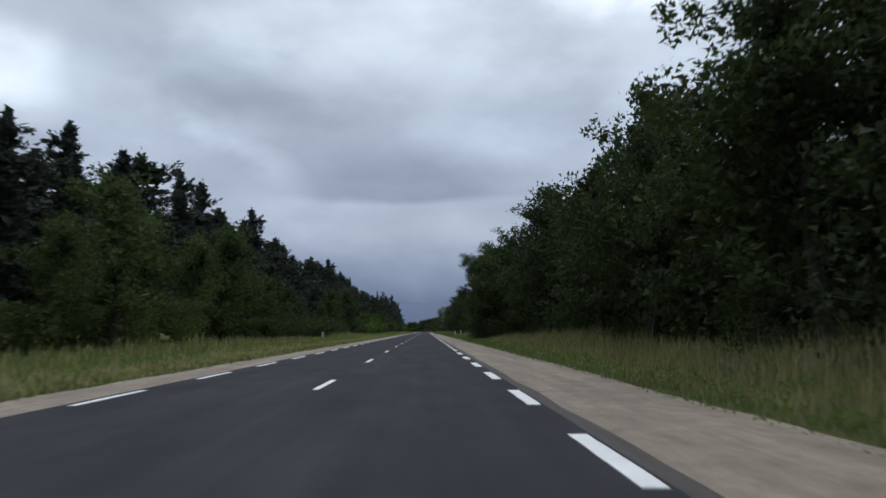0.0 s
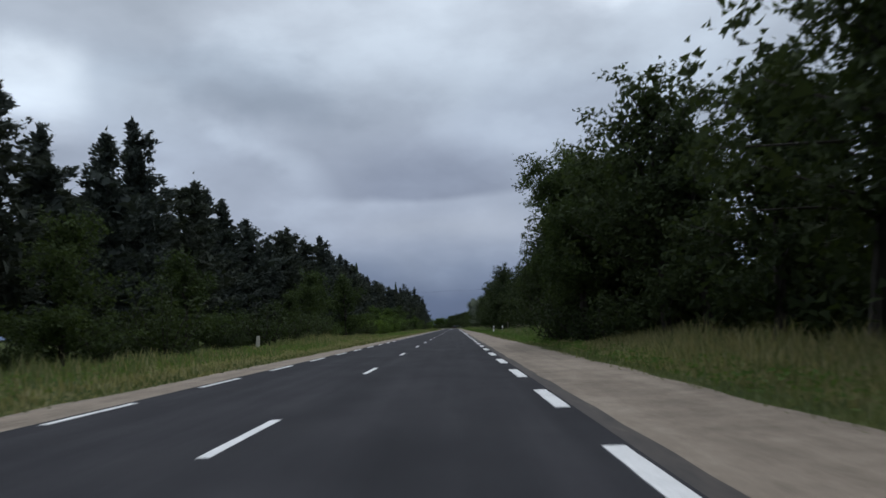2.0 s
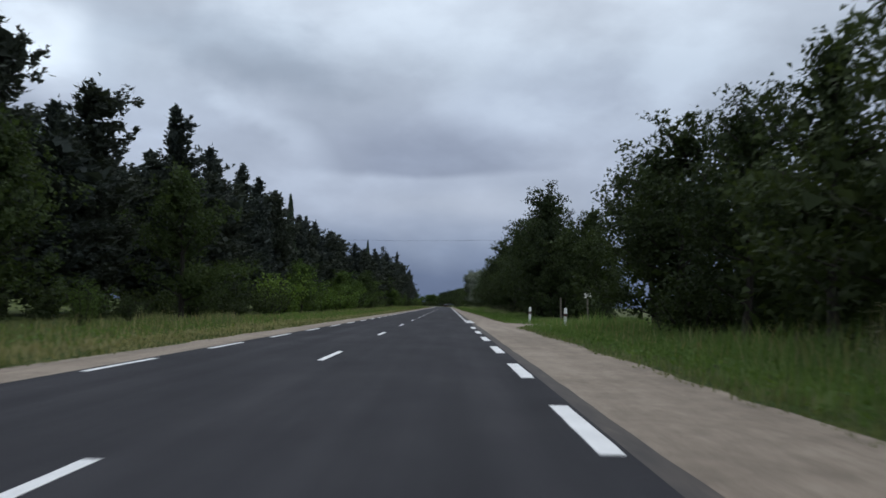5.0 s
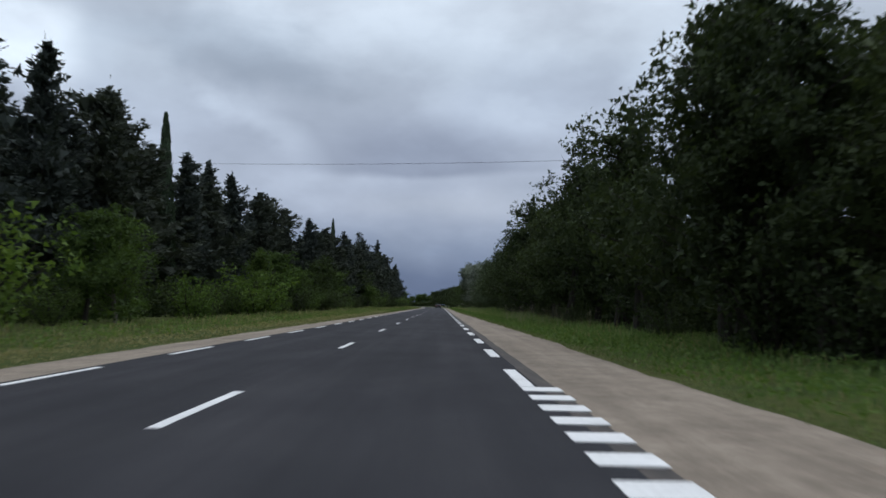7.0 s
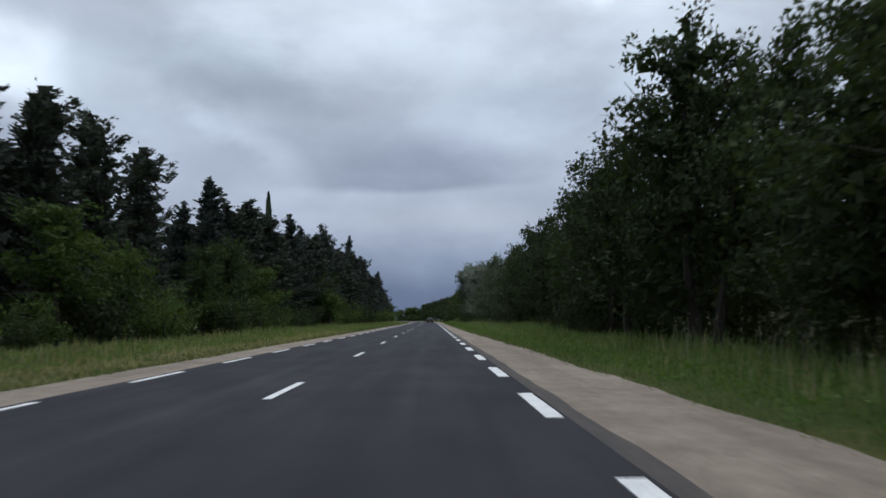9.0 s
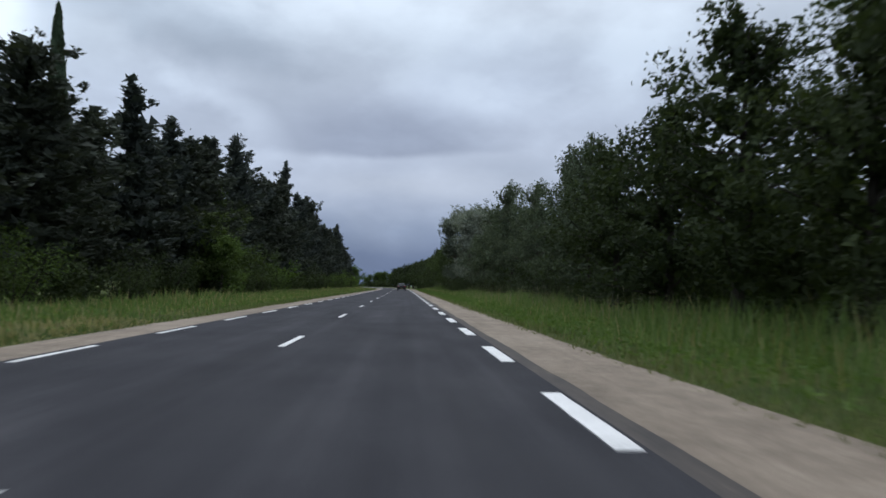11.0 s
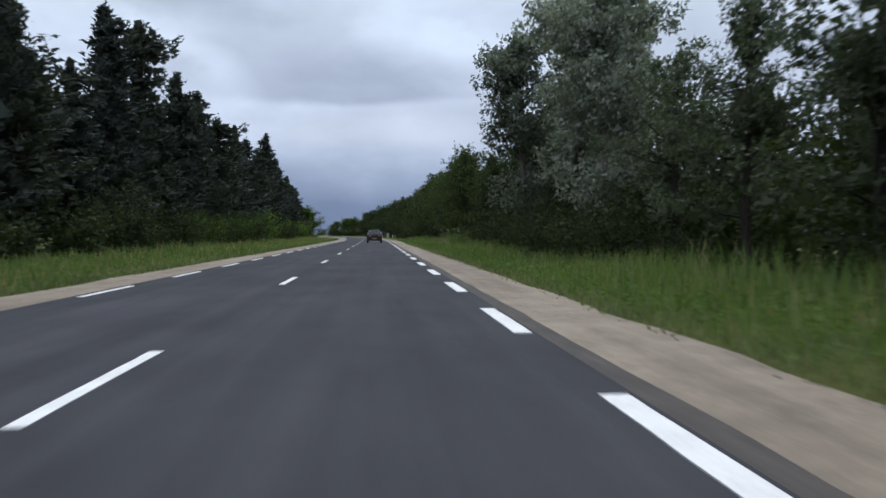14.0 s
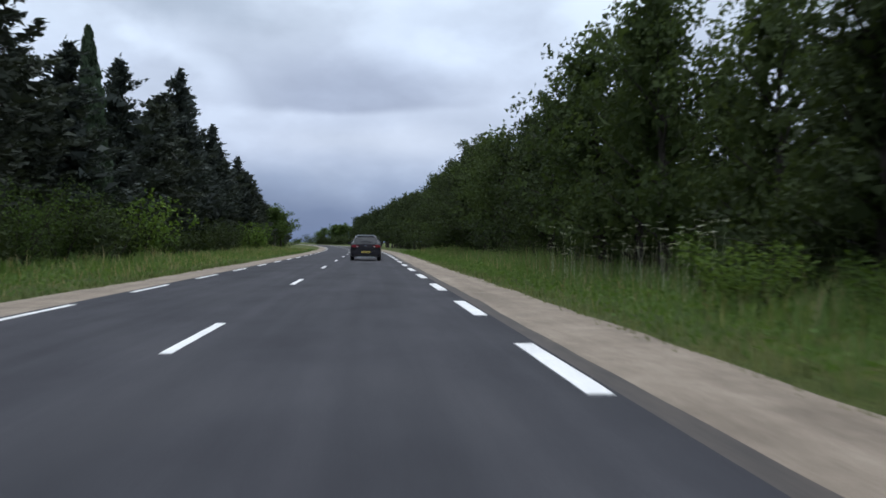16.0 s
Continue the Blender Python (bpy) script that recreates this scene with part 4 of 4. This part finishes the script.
def weed_field(label, seed, y0, y1, x_of, count, tall):
    """Low leafy weeds filling the verge between the grass blades."""
    rng = np.random.default_rng(seed)
    ys = rng.uniform(y0, y1, count)
    u = rng.uniform(0, 1, count)
    lo_hi = np.array([x_of(v) for v in ys])
    xs = lo_hi[:, 0] + (lo_hi[:, 1] - lo_hi[:, 0]) * u
    clump = 0.5 + 0.5 * np.sin(ys * 0.9 + 2.1 * np.sin(xs * 1.7)) * np.sin(xs * 2.3 + ys * 0.31)
    zs = -0.03 + rng.uniform(0, 1, count) ** 0.7 * tall * (0.25 + 0.75 * clump)
    flare = 4.2 * np.exp(-(np.abs(xs) - 2.6) / 2.6)
    keep = ~((xs > 2.5) & (ys > 162.2 - 0.85 * flare) & (ys < 168.3 + 1.14 * flare))
    bx = xs + np.array([bend(v) for v in ys])
    c = np.stack([bx, ys, zs], 1)[keep]
    o = np.tile(np.array([0, 0, 0.6]), (len(c), 1))
    v, f = leaf_cards(rng, c, o, 0.12, 0.06, droop=0.0)
    return tagged(new("weeds", raw_mesh("weeds", v, f, WEED)), label, "weeds", kind="stuff")


weed_field("low green leafy weeds among the verge grass", 8, 2, 477, lambda y: (interp(y, SHOULDER_OUT) + 0.2, 7.8), 60000, 0.42)
weed_field("low green leafy weeds among the verge grass", 9, 8, 477, lambda y: (-12.6, -7.6), 40000, 0.38)


def tall_stalks(name, label, category, seed, spots, height, head_mat, head, size):
    """Stalks in loose tufts round the spots, each with a head of small bracts: feathery and upright, or flat and spread."""
    rng = np.random.default_rng(seed)
    at = []
    for x, y, n, spread in spots:
        p = rng.normal(size=(n, 2)) * np.array([0.45, spread])
        at.append(np.stack([np.clip(x + p[:, 0], 4.9, 8.6), y + p[:, 1]], 1))
    at = np.concatenate(at)
    n = len(at)
    h = height * rng.uniform(0.5, 1.15, n)
    lean = rng.normal(size=(n, 2)) * 0.09
    foot = np.stack([at[:, 0] + np.array([bend(v) for v in at[:, 1]]), at[:, 1], np.full(n, -0.06)], 1)
    top = foot + np.stack([lean[:, 0] * h, lean[:, 1] * h, h], 1)
    side = np.stack([np.full(n, 0.006), np.zeros(n), np.zeros(n)], 1)
    v = np.stack([foot - side, foot + side, top], 1).reshape(-1, 3)
    bracts = 9
    own = np.repeat(np.arange(n), bracts)
    c = top[own] + rng.normal(size=(n * bracts, 3)) * np.array(head)
    o = np.tile(np.array([0.0, 0.0, 1.4 if head[2] > head[0] else 0.2]), (len(c), 1))
    v2, f2 = leaf_cards(rng, c, o, size, size * 0.5, droop=0.0)
    verts, faces = np.concatenate([v, v2]), np.concatenate([np.arange(n * 3).reshape(-1, 3), f2 + len(v)])
    return tagged(new(name, raw_mesh(name, verts, faces, head_mat)), label, category, kind="stuff")


PANICLE = foliage("pale_feathery_grass_heads", (0.13, 0.125, 0.10), (0.22, 0.21, 0.17), (0.36, 0.345, 0.29), 0.35, 0.85)
UMBEL = foliage("small_white_flowers", (0.34, 0.35, 0.27), (0.50, 0.51, 0.43), (0.66, 0.66, 0.60), 0.3, 0.8)
random.seed(108)
for y_a, y_b, n_ in ((97, 129, 34), (203, 236, 30), (282, 336, 40), (386, 430, 20)):
    tufts = [(random.uniform(5.4, 7.9), random.uniform(y_a, y_b), random.randrange(4, 15), random.uniform(0.15, 0.8)) for _ in range(n_)]
    tall_stalks("seed_grass", "tall grass stalks with pale feathery seed heads on the verge", "grass", int(y_a), tufts, 1.08, PANICLE, (0.013, 0.013, 0.055), 0.034)
tall_stalks("white_wildflowers", "small white wildflower heads above the verge brambles", "flowers", 77,
            [(random.uniform(5.4, 7.4), random.uniform(392, 414), random.randrange(3, 8), 0.8) for _ in range(14)], 1.5, UMBEL, (0.05, 0.05, 0.012), 0.05)


# ---- side road, posts, sign and overhead cable at the junction ----


def side_gravel():
    m, nt, b = material("worn_grey_gravel")
    p = world_pos(nt)
    sep = nt.nodes.new("ShaderNodeSeparateXYZ")
    link(nt, p, sep.inputs[0])
    fine = noise_node(nt, p, 38, 4, 0.75)
    blot = noise_node(nt, stretched(nt, p, 0.25, 1.6, 1), 1.0, 4, 0.6)
    v = math_node(nt, "ADD", math_node(nt, "MULTIPLY", fine, 0.4), math_node(nt, "MULTIPLY", blot, 0.6))
    beige = ramp_node(nt, v, [(0.32, (0.125, 0.098, 0.074)), (0.5, (0.215, 0.170, 0.130)), (0.68, (0.32, 0.262, 0.205))])
    grey = ramp_node(nt, v, [(0.32, (0.085, 0.080, 0.070)), (0.5, (0.135, 0.124, 0.106)), (0.68, (0.20, 0.185, 0.16))])
    x = math_node(nt, "ADD", math_node(nt, "DIVIDE", math_node(nt, "SUBTRACT", sep.outputs[0], 3.5), 7.0), math_node(nt, "MULTIPLY", math_node(nt, "SUBTRACT", blot, 0.5), 0.8))
    fac = ramp_node(nt, x, [(0.0, (0.0, 0.0, 0.0)), (1.0, (1.0, 1.0, 1.0))])
    link(nt, mix_color(nt, fac, beige, grey), b.inputs["Base Color"])
    b.inputs["Roughness"].default_value = 0.95
    bump(nt, b, fine, 0.7, 0.015)
    return m


SIDE = side_gravel()
CROP = foliage("pale_ripening_crop", (0.075, 0.088, 0.036), (0.13, 0.145, 0.062), (0.20, 0.20, 0.10), 0.2, 0.9)
WOOD = plain("weathered_wood", (0.13, 0.11, 0.09), 0.9, vary=0.35, scale=14)
WHITE = plain("white_plastic", (0.72, 0.72, 0.70), 0.45, vary=0.06)
RED_BAND = plain("dark_red_band", (0.055, 0.012, 0.014), 0.4)
SIGN_WHITE = plain("faded_white_sign_paint", (0.62, 0.60, 0.54), 0.5, vary=0.12)
GREY_BAR = plain("grey_sign_print", (0.16, 0.15, 0.14), 0.6)
CABLE_BLACK = plain("black_cable", (0.02, 0.02, 0.02), 0.7)
STONE = plain("pale_limestone", (0.46, 0.44, 0.39), 0.9, vary=0.25, scale=9)


def build_side_road():
    bm = bmesh.new()
    rows = []
    for i in range(60):
        x = 2.6 + 0.25 * i * (1 + i * 0.045)
        flare = 4.2 * math.exp(-((x - 2.6) / 2.6))
        lo, hi = 162.4 - 0.8 * flare, 168.1 + 1.14 * flare
        rows.append([bm.verts.new((x, lo + (hi - lo) * k / 8 + 0.08 * noise.noise((x * 0.9, k * 2.1, 0)), (-0.06 if k in (0, 8) else -0.024 + min(0.014, 0.003 * i)))) for k in range(9)])
    for a, c in zip(rows, rows[1:]):
        for k in range(8):
            bm.faces.new((a[k], c[k], c[k + 1], a[k + 1]))
    return tagged(part("side_road", bm, SIDE), "worn grey gravel side road joining the main road", "side road", kind="structure")


build_side_road()


def box_bm(sx, sy, sz, x=0, y=0, z=0, bevel=0.0):
    bm = bmesh.new()
    bmesh.ops.create_cube(bm, size=1)
    bmesh.ops.scale(bm, vec=(sx, sy, sz), verts=bm.verts[:])
    if bevel:
        bmesh.ops.bevel(bm, geom=bm.edges[:], offset=bevel, segments=2, affect="EDGES")
    bmesh.ops.translate(bm, vec=(x, y, z), verts=bm.verts[:])
    return bm


def lathe_bm(profile, sides=14):
    bm = bmesh.new()
    rings = [[bm.verts.new((r * math.cos(6.28319 * k / sides), r * math.sin(6.28319 * k / sides), z)) for k in range(sides)] for r, z in profile]
    for a, c in zip(rings, rings[1:]):
        for k in range(sides):
            bm.faces.new((a[k], a[(k + 1) % sides], c[(k + 1) % sides], c[k]))
    bm.faces.new(rings[-1])
    bm.faces.new(list(reversed(rings[0])))
    return bm


def delineator(x, y):
    root = tagged(new("delineator_post"), "white roadside marker post with a dark red band", "marker post", "junction marker posts")
    part("post", lathe_bm([(0.085, -0.15), (0.085, 0.58), (0.085, 0.60)]), WHITE, root)
    part("band", lathe_bm([(0.088, 0.60), (0.088, 0.76)]), RED_BAND, root, "dark red reflective band")
    part("cap", lathe_bm([(0.085, 0.76), (0.085, 0.97), (0.07, 1.03), (0.03, 1.06)]), WHITE, root, "rounded white top")
    root.matrix_basis = pose(x, y, ground_z(x, y), 0, 1.5, 20)
    return root


delineator(6.35, 160.9)
delineator(5.72, 173.5)


def small_sign(x, y):
    root = tagged(new("road_sign"), "small faded white sign on a wooden post", "sign")
    part("post", box_bm(0.08, 0.08, 2.25, 0, 0, 0.95, 0.008), WOOD, root)
    part("panel", box_bm(0.46, 0.03, 0.32, 0, -0.06, 1.90, 0.006), SIGN_WHITE, root, "faded white panel")
    for z in (1.98, 1.90, 1.82):
        part("printed_line", box_bm(0.33, 0.004, 0.022, 0, -0.078, z), GREY_BAR, root, "dark printed bar")
    root.matrix_basis = pose(x, y, ground_z(x, y), 0, -1.5, 8)


small_sign(9.6, 173.3)


def wooden_post(x, y, h, lean=2.0):
    ob = part("wooden_post", lathe_bm([(0.06, -0.2), (0.055, h * 0.6), (0.05, h - 0.04), (0.035, h)], 8), WOOD)
    ob.matrix_basis = pose(x, y, ground_z(x, y), lean, -1, 0)
    tagged(ob, "weathered wooden post in the verge", "post")


wooden_post(7.95, 174.5, 1.75)


def stone_marker(x, y):
    bm = box_bm(0.26, 0.22, 0.95, 0, 0, 0.42, 0.03)
    for v in bm.verts:
        v.co.x *= 1.0 - 0.22 * max(0, v.co.z)
        v.co += Vector((noise.noise(v.co * 5), noise.noise(v.co * 5 + Vector((9, 0, 0))), 0)) * 0.012
    ob = part("stone_marker", bm, STONE)
    ob.matrix_basis = pose(x, y, ground_z(x, y), 1, 3, 15)
    tagged(ob, "pale upright stone marker in the tall grass", "marker stone")


stone_marker(-12.4, 100.0)


def utility_pole(x, y, h):
    root = tagged(new("utility_pole"), "wooden utility pole carrying an overhead cable", "utility pole", "cable poles")
    part("pole", lathe_bm([(0.14, -0.3), (0.12, h * 0.5), (0.10, h)], 10), WOOD, root)
    part("crossarm", box_bm(0.09, 0.9, 0.09, 0, 0, h - 0.35, 0.008), WOOD, root)
    part("insulator", lathe_bm([(0.03, h - 0.3), (0.05, h - 0.25), (0.03, h - 0.2), (0.045, h - 0.15), (0.02, h - 0.1)], 8), WHITE, root, "white ceramic insulator")
    root.matrix_basis = pose(x, y, ground_z(x, y))


utility_pole(-25.5, 205.7, 8.2)
utility_pole(12.6, 201.7, 8.2)


def overhead_cable():
    bm = bmesh.new()
    pts = []
    for i in range(25):
        t = i / 24
        pts.append((-25.5 + 38.1 * t, 205.7 - 4.0 * t, 8.05 - 0.45 * 4 * t * (1 - t)))
    tube(bm, pts, [0.008] * 25, 5)
    tagged(part("overhead_cable", bm, CABLE_BLACK), "thin black overhead cable crossing above the road", "cable")


overhead_cable()

# far hedge across the field
for i in range(60):
    plant(BACK_BUSH, 96 + 3 * i + random.uniform(-1, 1), 455 - 1.4 * i + random.uniform(-4, 4), random.uniform(4.5, 7.0), 1.5, group="far hedgerow shrubs")
    if i % 6 == 1:
        plant(BACK_OAKS[i % 2], 98 + 3 * i, 457 - 1.4 * i, random.uniform(7.5, 10.5), 1.5, group="far hedgerow trees")


def crop_field():
    """A standing crop beyond the side road: a thick, uneven mat."""
    bm = bmesh.new()
    rows = []
    for i in range(41):
        y = 172.2 + 6.8 * i
        rows.append([bm.verts.new((17 + 8.0 * k, y, 0.10 + 0.07 * noise.noise((k * 1.7, i * 1.3, 2.0)))) for k in range(40)])
    for a, c in zip(rows, rows[1:]):
        for k in range(39):
            bm.faces.new((a[k], a[k + 1], c[k + 1], c[k]))
    skirt = bmesh.ops.extrude_edge_only(bm, edges=[e for e in bm.edges if e.is_boundary])
    for v in [g for g in skirt["geom"] if isinstance(g, bmesh.types.BMVert)]:
        v.co.z = -0.15
    tagged(part("crop_field", bm, CROP), "pale green-yellow crop standing in the field", "crop field", kind="stuff")


crop_field()


# the dense undergrowth, one uncountable mass in each stretch
def grow_thicket():
    crown = [c for c in BACK_BUSH.children if c.name.startswith("crown")][0]
    me = crown.data
    v = np.empty(len(me.vertices) * 3, np.float32)
    me.vertices.foreach_get("co", v)
    v = v.reshape(-1, 3)
    f = np.arange(len(v)).reshape(-1, 3)
    names = {GROUP_B: ("undergrowth", "dense dark undergrowth between the roadside trees", "undergrowth"),
             "far hedgerow shrubs": ("far_hedgerow", "far dark hedgerow across the field", "hedgerow"),
             "far trees beyond the bend": ("far_thicket", "far dark thicket under the trees beyond the bend", "undergrowth")}
    for group, spots in THICKET.items():
        name, label, category = names[group]
        allv = np.concatenate([v @ m[:3, :3].T + m[:3, 3] for m in spots])
        allf = np.concatenate([f + i * len(v) for i in range(len(spots))])
        tagged(new(name, raw_mesh(name, allv, allf, LEAF_OAK)), label, category, kind="stuff")
    for c in list(BACK_BUSH.children):
        bpy.data.objects.remove(c)
    bpy.data.objects.remove(BACK_BUSH)


grow_thicket()


# ---- the car ahead ----
CAR_PAINT = plain("dark_aubergine_car_paint", (0.012, 0.011, 0.017), 0.35, 0.1, 0.1, 3.0, coat=0.4)
CAR_TRIM = plain("black_car_plastic", (0.012, 0.012, 0.013), 0.55)
GLASS_DARK = plain("tinted_car_glass", (0.010, 0.012, 0.015), 0.12, 0.0, 0.05)
LAMP_RED = plain("red_tail_lamp_plastic", (0.26, 0.014, 0.024), 0.15, coat=1.0)
TYRE = plain("tyre_rubber", (0.014, 0.014, 0.014), 0.85)
RIM = plain("alloy_rim", (0.42, 0.42, 0.43), 0.35, 0.9)
PLATE = plain("yellow_number_plate", (0.60, 0.46, 0.10), 0.5)
CHROME = plain("chrome", (0.7, 0.7, 0.7), 0.12, 1.0)
# Silver of the bumper trim, and sky reflection painted onto the dark roof.
SILVER = plain("silver_trim_and_roof_sheen", (0.42, 0.44, 0.47), 0.3, 0.5, 0.05)


def loft(rings, close_ends=True):
    bm = bmesh.new()
    rs = [[bm.verts.new(p) for p in ring] for ring in rings]
    n = len(rs[0])
    for a, c in zip(rs, rs[1:]):
        for k in range(n):
            bm.faces.new((a[k], a[(k + 1) % n], c[(k + 1) % n], c[k]))
    if close_ends:
        bm.faces.new(list(reversed(rs[0])))
        bm.faces.new(rs[-1])
    bmesh.ops.recalc_face_normals(bm, faces=bm.faces[:])
    for f in bm.faces:
        f.smooth = True
    return bm


def car_ring(y, half, low, belt, top, roof):
    """A cross-section at y: sill, flank, shoulder, roof edge."""
    right = [(half * 0.90, low), (half * 0.985, low + 0.12), (half, (low + belt) / 2), (half * 0.975, belt), (roof * 1.0, (belt + top) / 2 + 0.06), (roof * 0.90, top - 0.05), (roof * 0.62, top)]
    pts = [(x, y, z) for x, z in right] + [(0, y, top + 0.012)] + [(-x, y, z) for x, z in reversed(right)]
    return pts


def hatchback(x, y, turn):
    root = tagged(new("car"), "dark aubergine hatchback car driving on the road", "car")
    h = 0.885
    rings = [car_ring(0.06, h * 0.86, 0.44, 0.74, 0.80, h * 0.74), car_ring(0.0, h * 0.93, 0.34, 0.86, 0.94, h * 0.78), car_ring(0.06, h * 0.97, 0.27, 0.95, 1.03, h * 0.78),
             car_ring(0.16, h * 0.99, 0.24, 0.97, 1.17, h * 0.765), car_ring(0.30, h, 0.24, 0.97, 1.345, h * 0.735), car_ring(0.44, h, 0.24, 0.97, 1.425, h * 0.72), car_ring(0.62, h, 0.24, 0.97, 1.462, h * 0.725), car_ring(1.2, h, 0.24, 0.97, 1.485, h * 0.75),
             car_ring(2.1, h, 0.24, 0.965, 1.46, h * 0.75), car_ring(2.75, h, 0.24, 0.955, 1.16, h * 0.74), car_ring(3.1, h * 0.985, 0.24, 0.94, 0.985, h * 0.76),
             car_ring(3.8, h * 0.95, 0.24, 0.84, 0.88, h * 0.76), car_ring(4.15, h * 0.80, 0.30, 0.66, 0.70, h * 0.62)]
    body = part("body", loft(rings), CAR_PAINT, root)
    # glass and tailgate
    bm = bmesh.new()
    outline = [(-0.70, 1.02), (-0.66, 0.985), (0.66, 0.985), (0.70, 1.02), (0.67, 1.17), (0.59, 1.33), (0.51, 1.38), (0.2, 1.40), (-0.2, 1.40), (-0.51, 1.38), (-0.59, 1.33), (-0.67, 1.17)]
    front = [bm.verts.new((px, 0.03 + max(0.0, pz - 0.985) * 0.62 + 0.05 * px * px, pz)) for px, pz in outline]
    mid = bm.verts.new((0, 0.10, 1.18))
    back = [bm.verts.new(v.co + Vector((0, 0.09, -0.01))) for v in front]
    for k in range(12):
        bm.faces.new((mid, front[k], front[(k + 1) % 12]))
        bm.faces.new((front[k], back[k], back[(k + 1) % 12], front[(k + 1) % 12]))
    bmesh.ops.recalc_face_normals(bm, faces=bm.faces[:])
    part("rear_window", bm, GLASS_DARK, root, "dark tinted rear window")
    part("tailgate", box_bm(1.10, 0.06, 0.30, 0, -0.005, 0.80, 0.028), CAR_PAINT, root)
    bumper = part("bumper", box_bm(1.68, 0.26, 0.36, 0, 0.05, 0.46, 0.10), CAR_PAINT, root)
    part("bumper_strip", box_bm(1.30, 0.05, 0.10, 0, -0.06, 0.30, 0.02), CAR_TRIM, bumper)
    part("diffuser", box_bm(1.0, 0.05, 0.05, 0, -0.07, 0.225, 0.012), SILVER, bumper, "silver lower bumper trim")
    # The roof's reflected sky is put into the colour of these two pieces.
    part("spoiler", box_bm(1.06, 0.26, 0.04, 0, 0.38, 1.445, 0.018), SILVER, root, "roof edge coloured pale as a reflection of light")
    part("roof_panel", box_bm(1.02, 1.5, 0.03, 0, 1.25, 1.488, 0.012), SILVER, root, "roof coloured pale as its sky reflection")
    for s in (-1, 1):
        lamp = part("tail_lamp", box_bm(0.48, 0.11, 0.16, s * 0.59, 0.005, 0.84, 0.05), LAMP_RED, root, "red tail lamp")
        part("lamp_lens", box_bm(0.10, 0.02, 0.04, s * 0.50, -0.05, 0.815, 0.008), WHITE, lamp, "clear reversing lens")
        m = part("door_mirror", box_bm(0.20, 0.10, 0.14, s * 0.97, 2.35, 1.02, 0.035), CAR_PAINT, root)
        bm = bmesh.new()
        q = [(s * h * 0.985, 0.62, 0.99), (s * h * 0.985, 2.62, 0.98), (s * h * 0.80, 2.1, 1.385), (s * h * 0.80, 0.72, 1.385)]
        f = bm.faces.new([bm.verts.new((px + s * 0.006, py, pz)) for px, py, pz in q])
        e = bmesh.ops.extrude_face_region(bm, geom=[f])
        for v in [g for g in e["geom"] if isinstance(g, bmesh.types.BMVert)]:
            v.co.x -= s * 0.02
        bmesh.ops.recalc_face_normals(bm, faces=bm.faces[:])
        part("side_window", bm, GLASS_DARK, root)
        for yy in (0.72, 3.25):
            bm = lathe_bm([(0.22, -0.10), (0.29, -0.10), (0.315, -0.06), (0.315, 0.06), (0.29, 0.10), (0.22, 0.10)], 24)
            bmesh.ops.rotate(bm, matrix=Matrix.Rotation(math.pi / 2, 3, "Y"), verts=bm.verts[:])
            bmesh.ops.translate(bm, vec=(s * 0.78, yy, 0.315), verts=bm.verts[:])
            wheel = part("wheel", bm, TYRE, root)
            bm = lathe_bm([(0.04, -0.02), (0.20, -0.01), (0.21, 0.02)], 20)
            bmesh.ops.rotate(bm, matrix=Matrix.Rotation(s * math.pi / 2, 3, "Y"), verts=bm.verts[:])
            bmesh.ops.translate(bm, vec=(s * 0.875, yy, 0.315), verts=bm.verts[:])
            part("rim", bm, RIM, wheel)
    plate = part("number_plate", box_bm(0.50, 0.02, 0.10, 0, -0.088, 0.505, 0.003), PLATE, root, "yellow number plate with dark bars")
    for k in range(5):
        part("plate_bar", box_bm(0.05, 0.006, 0.065, -0.17 + 0.085 * k, -0.099, 0.505), CAR_TRIM, plate)
    part("badge", lathe_bm([(0.045, -0.006), (0.045, 0.006)], 4), CHROME, root, "small chrome badge").matrix_basis = pose(0, -0.042, 0.855, 90, 0, 0)
    part("wiper", box_bm(0.42, 0.02, 0.02, 0.08, 0.05, 1.02), CAR_TRIM, root)
    root.matrix_basis = pose(x, y, -0.005, 0, 0, turn)
    return root


hatchback(-0.45, 432.7, 0.4)
